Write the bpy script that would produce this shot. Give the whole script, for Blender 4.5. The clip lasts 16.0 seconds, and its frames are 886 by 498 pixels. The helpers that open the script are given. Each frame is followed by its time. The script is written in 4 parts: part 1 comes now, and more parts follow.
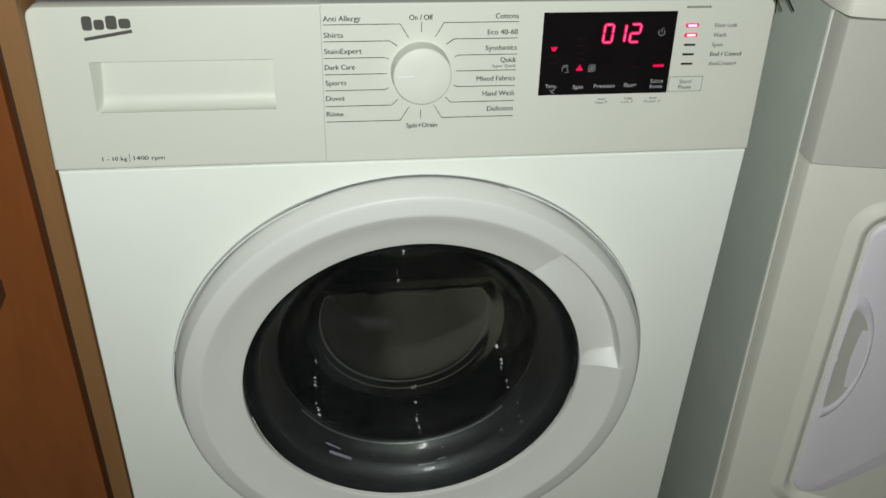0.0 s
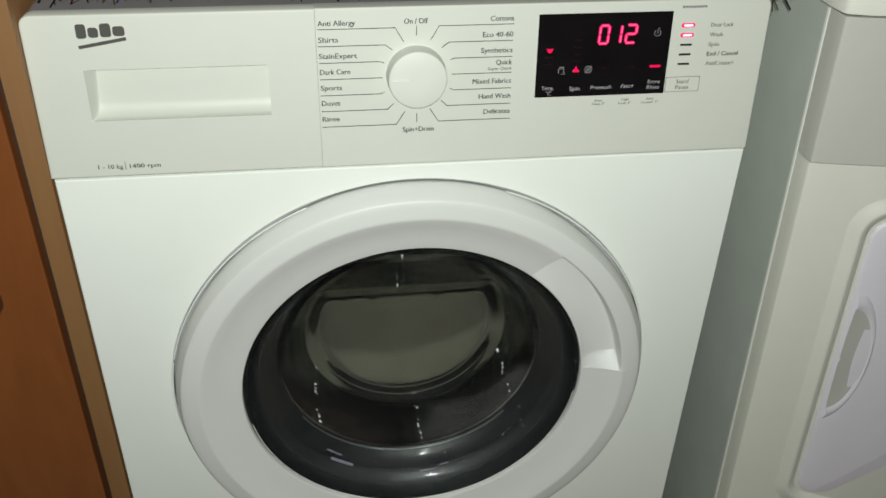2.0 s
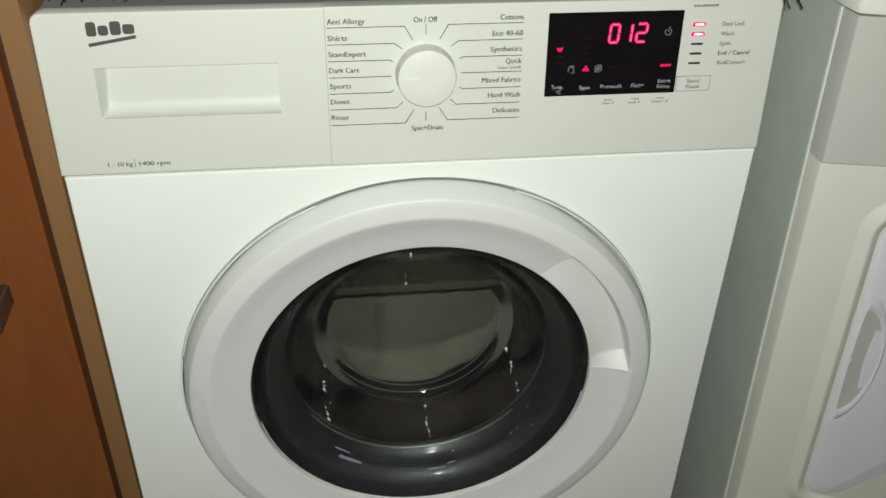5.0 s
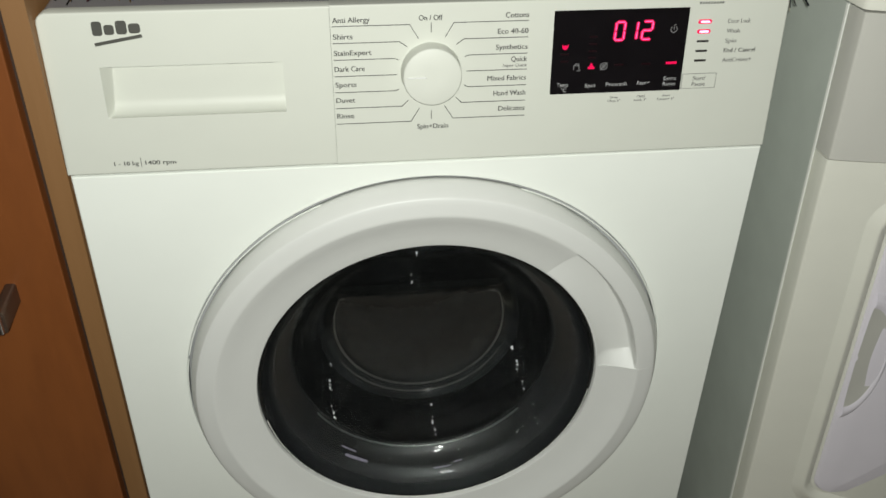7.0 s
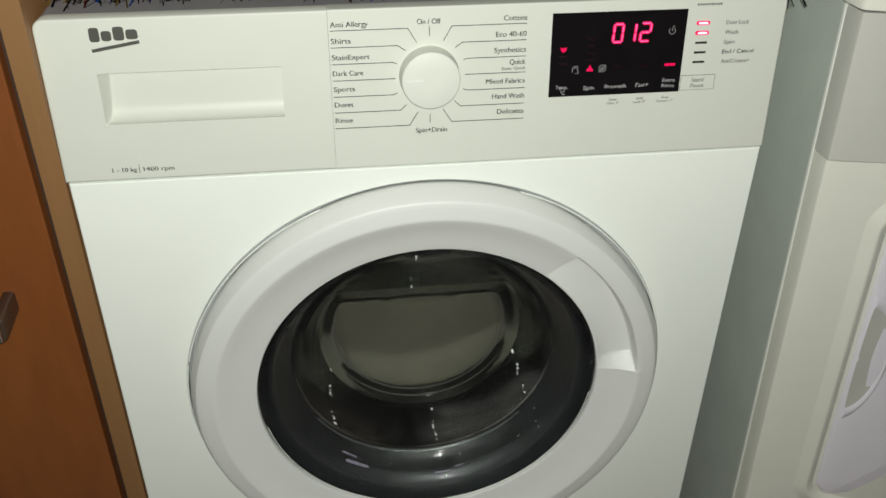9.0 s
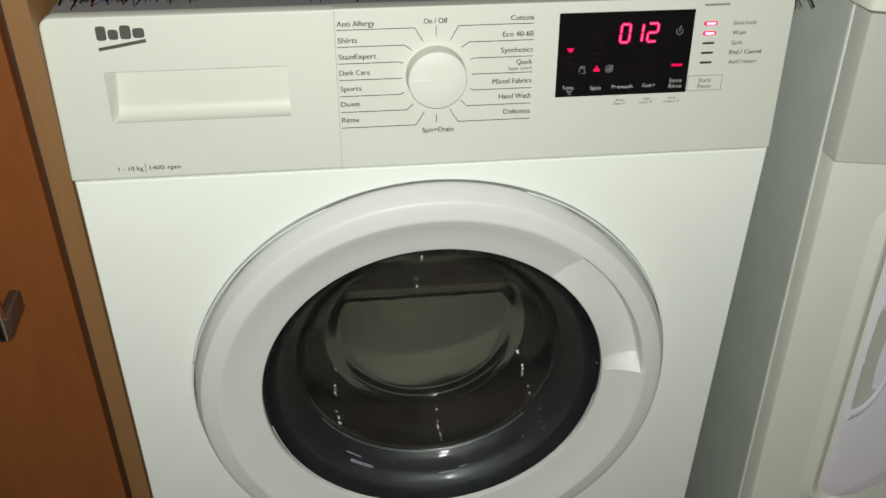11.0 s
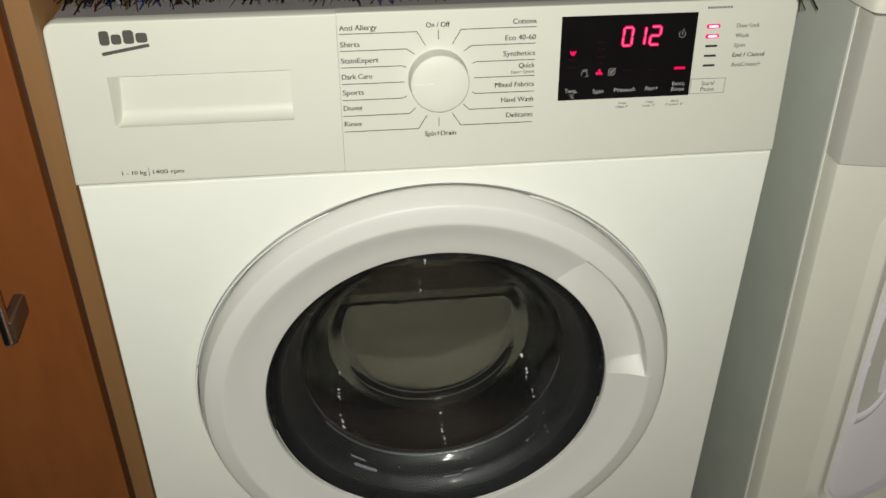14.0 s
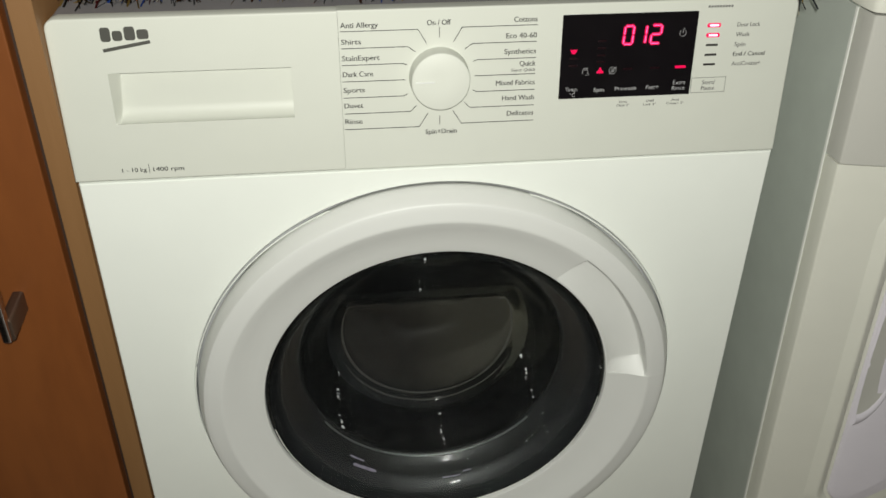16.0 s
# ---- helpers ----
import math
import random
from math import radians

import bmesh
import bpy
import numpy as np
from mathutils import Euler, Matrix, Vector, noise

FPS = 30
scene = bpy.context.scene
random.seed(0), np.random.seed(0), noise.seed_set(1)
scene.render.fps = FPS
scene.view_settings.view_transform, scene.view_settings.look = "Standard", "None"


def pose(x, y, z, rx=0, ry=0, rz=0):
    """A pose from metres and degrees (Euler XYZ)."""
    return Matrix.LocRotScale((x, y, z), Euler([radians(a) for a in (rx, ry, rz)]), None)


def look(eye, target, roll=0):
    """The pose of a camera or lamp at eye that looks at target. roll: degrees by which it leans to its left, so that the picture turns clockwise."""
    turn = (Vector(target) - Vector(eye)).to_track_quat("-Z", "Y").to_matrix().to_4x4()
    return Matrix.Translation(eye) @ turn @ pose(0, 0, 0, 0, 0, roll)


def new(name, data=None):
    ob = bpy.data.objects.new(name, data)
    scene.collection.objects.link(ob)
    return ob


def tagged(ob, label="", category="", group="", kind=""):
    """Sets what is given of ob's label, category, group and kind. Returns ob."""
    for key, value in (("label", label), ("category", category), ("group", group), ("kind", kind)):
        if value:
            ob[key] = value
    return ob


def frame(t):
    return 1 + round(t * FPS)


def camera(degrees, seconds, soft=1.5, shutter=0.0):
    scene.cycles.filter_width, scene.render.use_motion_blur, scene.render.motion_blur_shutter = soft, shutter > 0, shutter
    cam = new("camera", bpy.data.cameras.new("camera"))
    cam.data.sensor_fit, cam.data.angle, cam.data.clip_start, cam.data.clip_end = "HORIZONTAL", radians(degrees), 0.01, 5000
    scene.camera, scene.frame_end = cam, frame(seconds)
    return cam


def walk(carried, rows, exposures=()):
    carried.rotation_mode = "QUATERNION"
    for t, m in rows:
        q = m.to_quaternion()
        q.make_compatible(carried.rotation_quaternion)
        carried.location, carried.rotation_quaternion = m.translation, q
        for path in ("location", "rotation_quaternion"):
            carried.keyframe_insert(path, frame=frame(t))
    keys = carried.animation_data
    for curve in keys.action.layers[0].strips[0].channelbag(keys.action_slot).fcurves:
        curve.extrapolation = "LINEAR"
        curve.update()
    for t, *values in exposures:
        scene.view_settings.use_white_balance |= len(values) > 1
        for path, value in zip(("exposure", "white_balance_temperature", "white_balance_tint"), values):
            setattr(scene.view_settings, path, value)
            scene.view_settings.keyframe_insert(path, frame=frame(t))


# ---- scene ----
cam = camera(51.556, 16.0, soft=1.6, shutter=0.5)
PATH = [
    (0, pose(-0.0846, -0.6919, 1.1066, 55.390, -2.053, -7.529)),
    (0.5, pose(-0.0808, -0.6921, 1.1054, 55.737, -1.925, -7.253)),
    (1, pose(-0.0789, -0.6917, 1.1054, 55.766, -1.590, -7.694)),
    (1.5, pose(-0.0778, -0.6905, 1.1050, 55.653, -1.425, -7.787)),
    (2, pose(-0.0805, -0.6901, 1.1042, 55.705, -1.340, -7.822)),
    (2.5, pose(-0.0792, -0.6910, 1.1032, 55.850, -1.163, -7.711)),
    (3, pose(-0.0777, -0.6922, 1.1024, 56.063, -1.153, -7.468)),
    (3.5, pose(-0.0768, -0.6905, 1.1060, 55.993, -1.130, -7.212)),
    (4, pose(-0.0783, -0.6895, 1.1044, 55.862, -1.225, -7.272)),
    (6.5, pose(-0.0775, -0.6879, 1.1060, 55.162, -1.076, -6.713)),
    (7, pose(-0.0788, -0.6890, 1.1040, 55.473, -0.900, -6.906)),
    (7.5, pose(-0.0766, -0.6886, 1.1022, 55.682, -0.627, -7.030)),
    (8, pose(-0.0786, -0.6861, 1.1054, 55.426, -0.820, -7.091)),
    (8.5, pose(-0.0799, -0.6891, 1.0995, 55.903, -0.795, -7.088)),
    (9, pose(-0.0808, -0.6870, 1.1028, 55.722, -0.582, -7.331)),
    (11.5, pose(-0.0821, -0.6861, 1.1008, 55.771, -0.599, -6.865)),
    (12, pose(-0.0800, -0.6874, 1.0974, 55.982, -0.398, -6.685)),
    (12.5, pose(-0.0815, -0.6880, 1.0986, 55.948, -0.392, -6.622)),
    (13, pose(-0.0796, -0.6856, 1.1021, 55.808, -0.303, -6.642)),
    (13.5, pose(-0.0775, -0.6864, 1.1025, 55.868, -0.169, -6.583)),
    (14, pose(-0.0785, -0.6865, 1.1016, 55.981, -0.315, -6.666)),
    (14.5, pose(-0.0793, -0.6867, 1.1005, 56.114, -0.323, -6.647)),
    (15, pose(-0.0804, -0.6877, 1.0986, 56.301, -0.412, -6.642)),
    (15.5, pose(-0.0801, -0.6879, 1.0961, 56.257, -0.576, -6.620)),
    (16, pose(-0.0815, -0.6893, 1.0955, 56.368, -0.522, -6.737)),
]
walk(cam, PATH, exposures=[
    (0.0, -0.24, 6550, 10), (0.5, -0.17, 6550, 10), (1.5, -0.14, 6550, 10), (4.0, -0.10, 6550, 10), (6.5, -0.10, 6700, 11.5), (9.0, -0.10, 6700, 11), (11.6, -0.10, 6720, 11.2), (12.0, -0.09, 6920, 12.4), (12.5, -0.09, 6720, 11.5),
    (13.0, -0.09, 6950, 13), (13.5, -0.09, 7150, 14), (14.5, -0.09, 7000, 13), (15.5, -0.10, 6700, 11.5), (16.0, -0.10, 6850, 12.5)])

# ---- world and light: a dark room, lit by the filming phone's torch ----
world = bpy.data.worlds.new("night")
scene.world = world
world.use_nodes = True
world.node_tree.nodes["Background"].inputs[0].default_value = (0.02, 0.022, 0.03, 1)
world.node_tree.nodes["Background"].inputs[1].default_value = 0.1
torch = bpy.data.lights.new("torch", "SPOT")
torch.energy, torch.color = 35.0, (0.955, 1.0, 0.965)
torch.spot_size, torch.spot_blend, torch.shadow_soft_size = radians(140), 0.8, 0.009
lamp = new("torch", torch)
lamp.matrix_world = look((-0.082, -0.712, 1.128), (0.10, 0.0, 0.60))

# ---- numbers of the plan ----
CZ = 0.466                                     # height of the drum axis
K = 1.0085                                     # true size of the door against its profiles
YB, ZB, YT, ZT = -0.001, 0.72, 0.0107, 0.847   # fascia: two heights of its tilted plane
ZTOP = 0.8543                                  # upper edge of the fascia
up = Vector((0, YT - YB, ZT - ZB)).normalized()
out = Vector((1, 0, 0)).cross(up)
FASCIA = Matrix((
    (1, up.x, out.x, 0), (0, up.y, out.y, YB), (0, up.z, out.z, ZB), (0, 0, 0, 1)))
FRONT = Matrix(((1, 0, 0, 0), (0, 0, -1, 0), (0, 1, 0, 0), (0, 0, 0, 1)))   # x, z, towards the room


def fv(z):
    """Height on the tilted fascia of a world height."""
    return (z - ZB) / up.z


# ---- materials ----
def mat(name, color, rough=0.4, metal=0.0, scale=60.0, vary=0.06, bump=0.0, bscale=400.0, coat=0.0, stretch=(1, 1, 1), rvary=0.08, second=None):
    m = bpy.data.materials.new(name)
    m.use_nodes = True
    nt = m.node_tree
    b = nt.nodes["Principled BSDF"]
    link = nt.links.new
    tc = nt.nodes.new("ShaderNodeTexCoord")
    mp = nt.nodes.new("ShaderNodeMapping")
    mp.inputs["Scale"].default_value = stretch
    link(tc.outputs["Object"], mp.inputs["Vector"])
    big, fine = nt.nodes.new("ShaderNodeTexNoise"), nt.nodes.new("ShaderNodeTexNoise")
    for n, s, d in ((big, scale * 0.12, 3), (fine, scale, 6)):
        n.inputs["Scale"].default_value, n.inputs["Detail"].default_value = s, d
        link(mp.outputs["Vector"], n.inputs["Vector"])
    mix = nt.nodes.new("ShaderNodeMath")
    mix.operation = "ADD"
    link(big.outputs["Fac"], mix.inputs[0])
    link(fine.outputs["Fac"], mix.inputs[1])
    ramp = nt.nodes.new("ShaderNodeValToRGB")
    half = nt.nodes.new("ShaderNodeMath")
    half.operation = "MULTIPLY"
    half.inputs[1].default_value = 0.5
    link(mix.outputs[0], half.inputs[0])
    link(half.outputs[0], ramp.inputs["Fac"])
    other = second or [c * (1 - 2 * vary) for c in color]
    ramp.color_ramp.elements[0].position, ramp.color_ramp.elements[0].color = 0.32, (*other, 1)
    ramp.color_ramp.elements[1].position, ramp.color_ramp.elements[1].color = 0.62, (*color, 1)
    link(ramp.outputs["Color"], b.inputs["Base Color"])
    rr = nt.nodes.new("ShaderNodeMapRange")
    rr.inputs["To Min"].default_value, rr.inputs["To Max"].default_value = max(0.02, rough - rvary), min(1, rough + rvary)
    link(big.outputs["Fac"], rr.inputs["Value"])
    link(rr.outputs["Result"], b.inputs["Roughness"])
    b.inputs["Metallic"].default_value = metal
    b.inputs["Coat Weight"].default_value = coat
    if bump:
        bn, bt = nt.nodes.new("ShaderNodeBump"), nt.nodes.new("ShaderNodeTexNoise")
        bt.inputs["Scale"].default_value, bt.inputs["Detail"].default_value = bscale, 4
        link(mp.outputs["Vector"], bt.inputs["Vector"])
        link(bt.outputs["Fac"], bn.inputs["Height"])
        bn.inputs["Strength"].default_value, bn.inputs["Distance"].default_value = bump, 0.001
        link(bn.outputs["Normal"], b.inputs["Normal"])
    return m


def glow(name, color, strength):
    m = bpy.data.materials.new(name)
    m.use_nodes = True
    b = m.node_tree.nodes["Principled BSDF"]
    b.inputs["Base Color"].default_value = (*[0.3 * c for c in color], 1)
    b.inputs["Emission Color"].default_value = (*color, 1)
    b.inputs["Emission Strength"].default_value = strength
    b.inputs["Roughness"].default_value = 0.3
    return m


ENAMEL = mat("white_enamel", (0.80, 0.83, 0.77), 0.30, vary=0.012, scale=30, bump=0.04, bscale=250)
PLASTIC = mat("warm_white_plastic", (0.565, 0.58, 0.515), 0.53, vary=0.012, scale=40, bump=0.06, bscale=900)
KNOBWHITE = mat("knob_white", (0.60, 0.615, 0.55), 0.50, vary=0.012, scale=40, bump=0.06, bscale=900)
DOORPLASTIC = mat("door_plastic", (0.64, 0.65, 0.62), 0.48, vary=0.012, scale=40, bump=0.06, bscale=900)
TOPGREY = mat("white_laminate", (0.25, 0.24, 0.245), 0.5, vary=0.06, scale=90, bump=0.2, bscale=700)
INK = mat("grey_ink", (0.022, 0.022, 0.021), 0.6, vary=0.05)
LIGHTINK = mat("pale_ink", (0.15, 0.15, 0.14), 0.6, vary=0.05)
LOGOINK = mat("logo_grey", (0.06, 0.06, 0.05), 0.5, vary=0.05)
PANELBLACK = mat("display_black", (0.006, 0.005, 0.006), 0.16, vary=0.2)
DISPLAYWHITE = mat("display_print", (0.38, 0.38, 0.38), 0.5, vary=0.03)
DISPLAYGREY = mat("display_icon", (0.22, 0.22, 0.22), 0.5, vary=0.03)
RED = glow("red_led", (1.0, 0.006, 0.10), 0.72)
HOT = glow("hot_led", (1.0, 0.16, 0.46), 1.7)
WHITEHOT = glow("lit_lens", (1.0, 0.42, 0.62), 2.6)
DIMRED = glow("unlit_red", (0.03, 0.004, 0.008), 0.01)
SLOT = mat("dark_slot", (0.02, 0.018, 0.016), 0.5, vary=0.1)
RECESSGREY = mat("recess_shade", (0.42, 0.43, 0.43), 0.5, vary=0.05, bump=0.05)
RUBBER = mat("grey_rubber", (0.016, 0.017, 0.019), 0.5, vary=0.15, bump=0.2, bscale=300)
BLACKPLASTIC = mat("smoked_plastic", (0.0095, 0.0097, 0.0118), 0.5, vary=0.35, scale=22, rvary=0.14)
LIPBLACK = mat("black_lip", (0.0070, 0.0072, 0.0082), 0.45, vary=0.3, scale=22, rvary=0.14)
REFRACTLINE = mat("refraction_line", (0.060, 0.060, 0.053), 0.6, vary=0.25, scale=60)
LILACSHEEN = mat("lilac_sheen", (0.28, 0.26, 0.33), 0.5, vary=0.35, scale=150)
STEEL = mat("drum_steel", (0.11, 0.11, 0.11), 0.4, metal=1.0, vary=0.1, scale=200, bump=0.15, bscale=500)
POSTSHADOW = mat("post_and_shadow", (0.16, 0.11, 0.08), 0.4, metal=0.8, vary=0.05, scale=200)
BRIGHTEDGE = mat("bright_rim", (0.60, 0.60, 0.60), 0.38, metal=1.0, vary=0.1, scale=200)
CHROME = mat("chrome", (0.62, 0.62, 0.66), 0.2, metal=1.0, vary=0.05, scale=200)
DRYERWHITE = mat("dryer_white", (0.68, 0.68, 0.60), 0.40, vary=0.02, scale=30, bump=0.08, bscale=600)
EDGELINE = mat("white_edge_line", (0.78, 0.79, 0.74), 0.40, vary=0.02)
GLINT = mat("glint_white", (0.85, 0.88, 0.88), 0.3, vary=0.02)
DRYERGREY = mat("dryer_fascia", (0.50, 0.495, 0.45), 0.42, vary=0.02, scale=30, bump=0.08, bscale=600)
DRYERDOOR = mat("dryer_door", (0.70, 0.67, 0.72), 0.42, vary=0.02, scale=30, bump=0.08, bscale=600)
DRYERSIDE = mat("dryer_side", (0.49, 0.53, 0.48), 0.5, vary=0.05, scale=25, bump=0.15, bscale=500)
OAK = mat("oak_edge", (0.220, 0.111, 0.042), 0.5, vary=0.1, scale=70, stretch=(1.0, 1.0, 0.06), bump=0.15, bscale=300, second=(0.190, 0.093, 0.033))
CHERRY = mat("cherry_veneer", (0.200, 0.063, 0.0155), 0.42, scale=55, stretch=(1.0, 1.0, 0.22), bump=0.1, bscale=250, second=(0.148, 0.044, 0.0110))
DARKWOOD = mat("dark_gap_and_plinth", (0.03, 0.014, 0.007), 0.7, vary=0.1)
PAINT = mat("wall_paint", (0.55, 0.53, 0.48), 0.8, vary=0.05, bump=0.2, bscale=80)
FLOORTILE = mat("floor_lino", (0.22, 0.18, 0.14), 0.5, vary=0.15, scale=25)
TOWEL = mat("wet_towel", (0.200, 0.188, 0.135), 0.8, vary=0.16, scale=45, bump=0.9, bscale=160)
BROWN = mat("wet_brown_cloth", (0.20, 0.140, 0.106), 0.8, vary=0.38, scale=26, bump=0.9, bscale=200)
DIMTOWEL = mat("wet_dark_towel", (0.160, 0.150, 0.105), 0.8, vary=0.16, scale=45, bump=0.9, bscale=160)
DARKOLIVE = mat("wet_olive_cloth", (0.070, 0.066, 0.050), 0.8, vary=0.2, scale=45, bump=0.9, bscale=160)
NAVY = mat("wet_black_cloth", (0.0060, 0.0078, 0.0092), 0.9, vary=0.3, scale=50, bump=0.9, bscale=200)
GREYCLOTH = mat("wet_grey_cloth", (0.43, 0.385, 0.35), 0.8, vary=0.2, scale=50, bump=0.9, bscale=200)

GLASS = bpy.data.materials.new("door_glass")
GLASS.use_nodes = True
g = GLASS.node_tree.nodes["Principled BSDF"]
g.inputs["Base Color"].default_value = (0.50, 0.53, 0.52, 1)
g.inputs["Transmission Weight"].default_value = 1.0
g.inputs["Roughness"].default_value = 0.015
g.inputs["IOR"].default_value = 1.47

gn, gr = GLASS.node_tree.nodes.new("ShaderNodeTexNoise"), GLASS.node_tree.nodes.new("ShaderNodeMapRange")
gn.inputs["Scale"].default_value, gn.inputs["Detail"].default_value = 30, 5
gr.inputs["From Min"].default_value, gr.inputs["From Max"].default_value = 0.45, 0.75
gr.inputs["To Min"].default_value, gr.inputs["To Max"].default_value = 0.012, 0.09
GLASS.node_tree.links.new(gn.outputs["Fac"], gr.inputs["Value"])
GLASS.node_tree.links.new(gr.outputs["Result"], g.inputs["Roughness"])
gt, gv = GLASS.node_tree.nodes.new("ShaderNodeTexNoise"), GLASS.node_tree.nodes.new("ShaderNodeMapRange")   # veiling glare put in as a faint uneven diffuse haze
gt.inputs["Scale"].default_value, gt.inputs["Detail"].default_value = 24, 6
gv.inputs["From Min"].default_value, gv.inputs["From Max"].default_value = 0.35, 0.70
gv.inputs["To Min"].default_value, gv.inputs["To Max"].default_value = 0.998, 0.990
GLASS.node_tree.links.new(gt.outputs["Fac"], gv.inputs["Value"])
GLASS.node_tree.links.new(gv.outputs["Result"], g.inputs["Transmission Weight"])

# tint of the two sheets added to dim the view through the bowl
DIMMING = bpy.data.materials.new("dimming_tint")
DIMMING.use_nodes = True
g = DIMMING.node_tree.nodes["Principled BSDF"]
g.inputs["Base Color"].default_value = (0.20, 0.20, 0.21, 1)
g.inputs["Transmission Weight"].default_value = 1.0
g.inputs["Roughness"].default_value = 0.06
g.inputs["IOR"].default_value = 1.06

gb, gm = GLASS.node_tree.nodes.new("ShaderNodeBump"), GLASS.node_tree.nodes.new("ShaderNodeTexNoise")   # pressed glass is never quite even
gm.inputs["Scale"].default_value, gm.inputs["Detail"].default_value = 55, 3
gb.inputs["Strength"].default_value, gb.inputs["Distance"].default_value = 0.35, 0.0004
GLASS.node_tree.links.new(gm.outputs["Fac"], gb.inputs["Height"])
GLASS.node_tree.links.new(gb.outputs["Normal"], GLASS.node_tree.nodes["Principled BSDF"].inputs["Normal"])

# tinsel: each strip takes its own foil colour
TINSEL = bpy.data.materials.new("tinsel_foil")
TINSEL.use_nodes = True
nt = TINSEL.node_tree
geo, ramp = nt.nodes.new("ShaderNodeNewGeometry"), nt.nodes.new("ShaderNodeValToRGB")
ramp.color_ramp.interpolation = "CONSTANT"
foil = ((0.0, (0.02, 0.018, 0.015)), (0.36, (0.10, 0.045, 0.025)), (0.50, (0.50, 0.33, 0.10)), (0.66, (0.045, 0.05, 0.06)),
        (0.77, (0.05, 0.13, 0.55)), (0.86, (0.22, 0.03, 0.03)), (0.92, (0.65, 0.6, 0.5)))
for i, (at, c) in enumerate(foil):
    e = ramp.color_ramp.elements[i] if i < 2 else ramp.color_ramp.elements.new(at)
    e.position, e.color = at, (*c, 1)
nt.links.new(geo.outputs["Random Per Island"], ramp.inputs["Fac"])
b = nt.nodes["Principled BSDF"]
nt.links.new(ramp.outputs["Color"], b.inputs["Base Color"])
b.inputs["Metallic"].default_value, b.inputs["Roughness"].default_value = 0.85, 0.28


# ---- building helpers ----
def thing(name, base, label, category, group=""):
    ob = new(name)
    ob.empty_display_size = 0.05
    ob.matrix_world = Matrix.Translation(base)
    return tagged(ob, label, category, group)


def mesh(name, bm, material, smooth=35):
    bmesh.ops.recalc_face_normals(bm, faces=bm.faces)
    me = bpy.data.meshes.new(name)
    bm.to_mesh(me)
    bm.free()
    me.materials.append(material)
    if smooth:
        me.shade_smooth()
        me.set_sharp_from_angle(angle=radians(smooth))
        for face in me.polygons:               # large plane faces stay plane
            if len(face.vertices) > 6:
                face.use_smooth = False
    return me


def part(name, bm, material, parent, label="", smooth=35):
    ob = new(name, mesh(name, bm, material, smooth))
    ob.parent = parent
    if parent.type == "EMPTY":
        ob.matrix_parent_inverse = parent.matrix_basis.inverted()
    return tagged(ob, label)


def rounded(u0, v0, u1, v1, r, n=5, square_left=False):
    """Outline of a plate with round corners; square_left keeps the left side and the lower corner crisp."""
    r = max(0.0002, min(r, (u1 - u0) / 2 - 1e-5, (v1 - v0) / 2 - 1e-5))
    pts = []
    for cx, cy, a in ((u1 - r, v0 + r, -90), (u1 - r, v1 - r, 0), (u0 + r, v1 - r, 90), (u0 + r, v0 + r, 180)):
        for i in range(n + 1):
            w = radians(a + 90 * i / n)
            if square_left and a == -90:
                pts.append((u1 - 0.0006 * (1 - i / n), v0 + 0.0006 * i / n))
                continue
            if square_left and a >= 90:
                pts.append((u0 + (0.00001 * i if a == 90 else -0.00001 * i), (v1 if a == 90 else v0) + 0.00001 * (n - i if a == 90 else i)))
                continue
            pts.append((cx + r * math.cos(w), cy + r * math.sin(w)))
    return pts


def loft(bm, m, rings, first=True, last=True, closed=True):
    """Rings of (points, height) with equal counts, joined in order."""
    made = [[bm.verts.new(m @ Vector((u, v, h))) for u, v in pts] for pts, h in rings]
    for a, b in zip(made, made[1:]):
        for i in range(len(a) if closed else len(a) - 1):
            j = (i + 1) % len(a)
            bm.faces.new((a[i], a[j], b[j], b[i]))
    if first:
        bm.faces.new(made[0][::-1])
    if last:
        bm.faces.new(made[-1])
    return made


def slab(bm, m, u0, v0, u1, v1, h0, h1, r=0.002, bevel=0.001, n=5, square_left=False):
    rings = [(rounded(u0, v0, u1, v1, r, n, square_left), h0)]
    for k in range(4):
        w = radians(90 * k / 3)
        d = bevel * (1 - math.cos(w))
        rings.append((rounded(u0 + (0.04 * d if square_left else d), v0 + d, u1 - d, v1 - d, r - d, n, square_left), h1 - bevel + bevel * math.sin(w)))
    loft(bm, m, rings)
    return bm


def box(bm, x0, y0, z0, x1, y1, z1, bevel=0.001, r=0.001):
    """A bevelled block in the world's axes, its bevelled face towards the room."""
    return slab(bm, FRONT, x0, z0, x1, z1, -y1, -y0, r, bevel, 3)


def strip(bm, m, pts, w, h=0.0003, close=False):
    """A thin printed line of width w."""
    pts = [Vector(p) for p in pts]
    n = len(pts)
    for i in range(n if close else n - 1):
        a, b = pts[i], pts[(i + 1) % n]
        d = (b - a).normalized()
        q = Vector((-d.y, d.x)) * w / 2
        a, b = a - d * w / 2, b + d * w / 2
        loft(bm, m, [([a - q, b - q, b + q, a + q], 0), ([a - q, b - q, b + q, a + q], h)], first=False)
    return bm


def disc(bm, m, u, v, r, h0, h1, n=24, bevel=0.0005):
    def ring(q):
        return [(u + q * math.cos(6.28319 * i / n), v + q * math.sin(6.28319 * i / n)) for i in range(n)]
    loft(bm, m, [(ring(r), h0), (ring(r), h1 - bevel), (ring(r - bevel), h1)])
    return bm


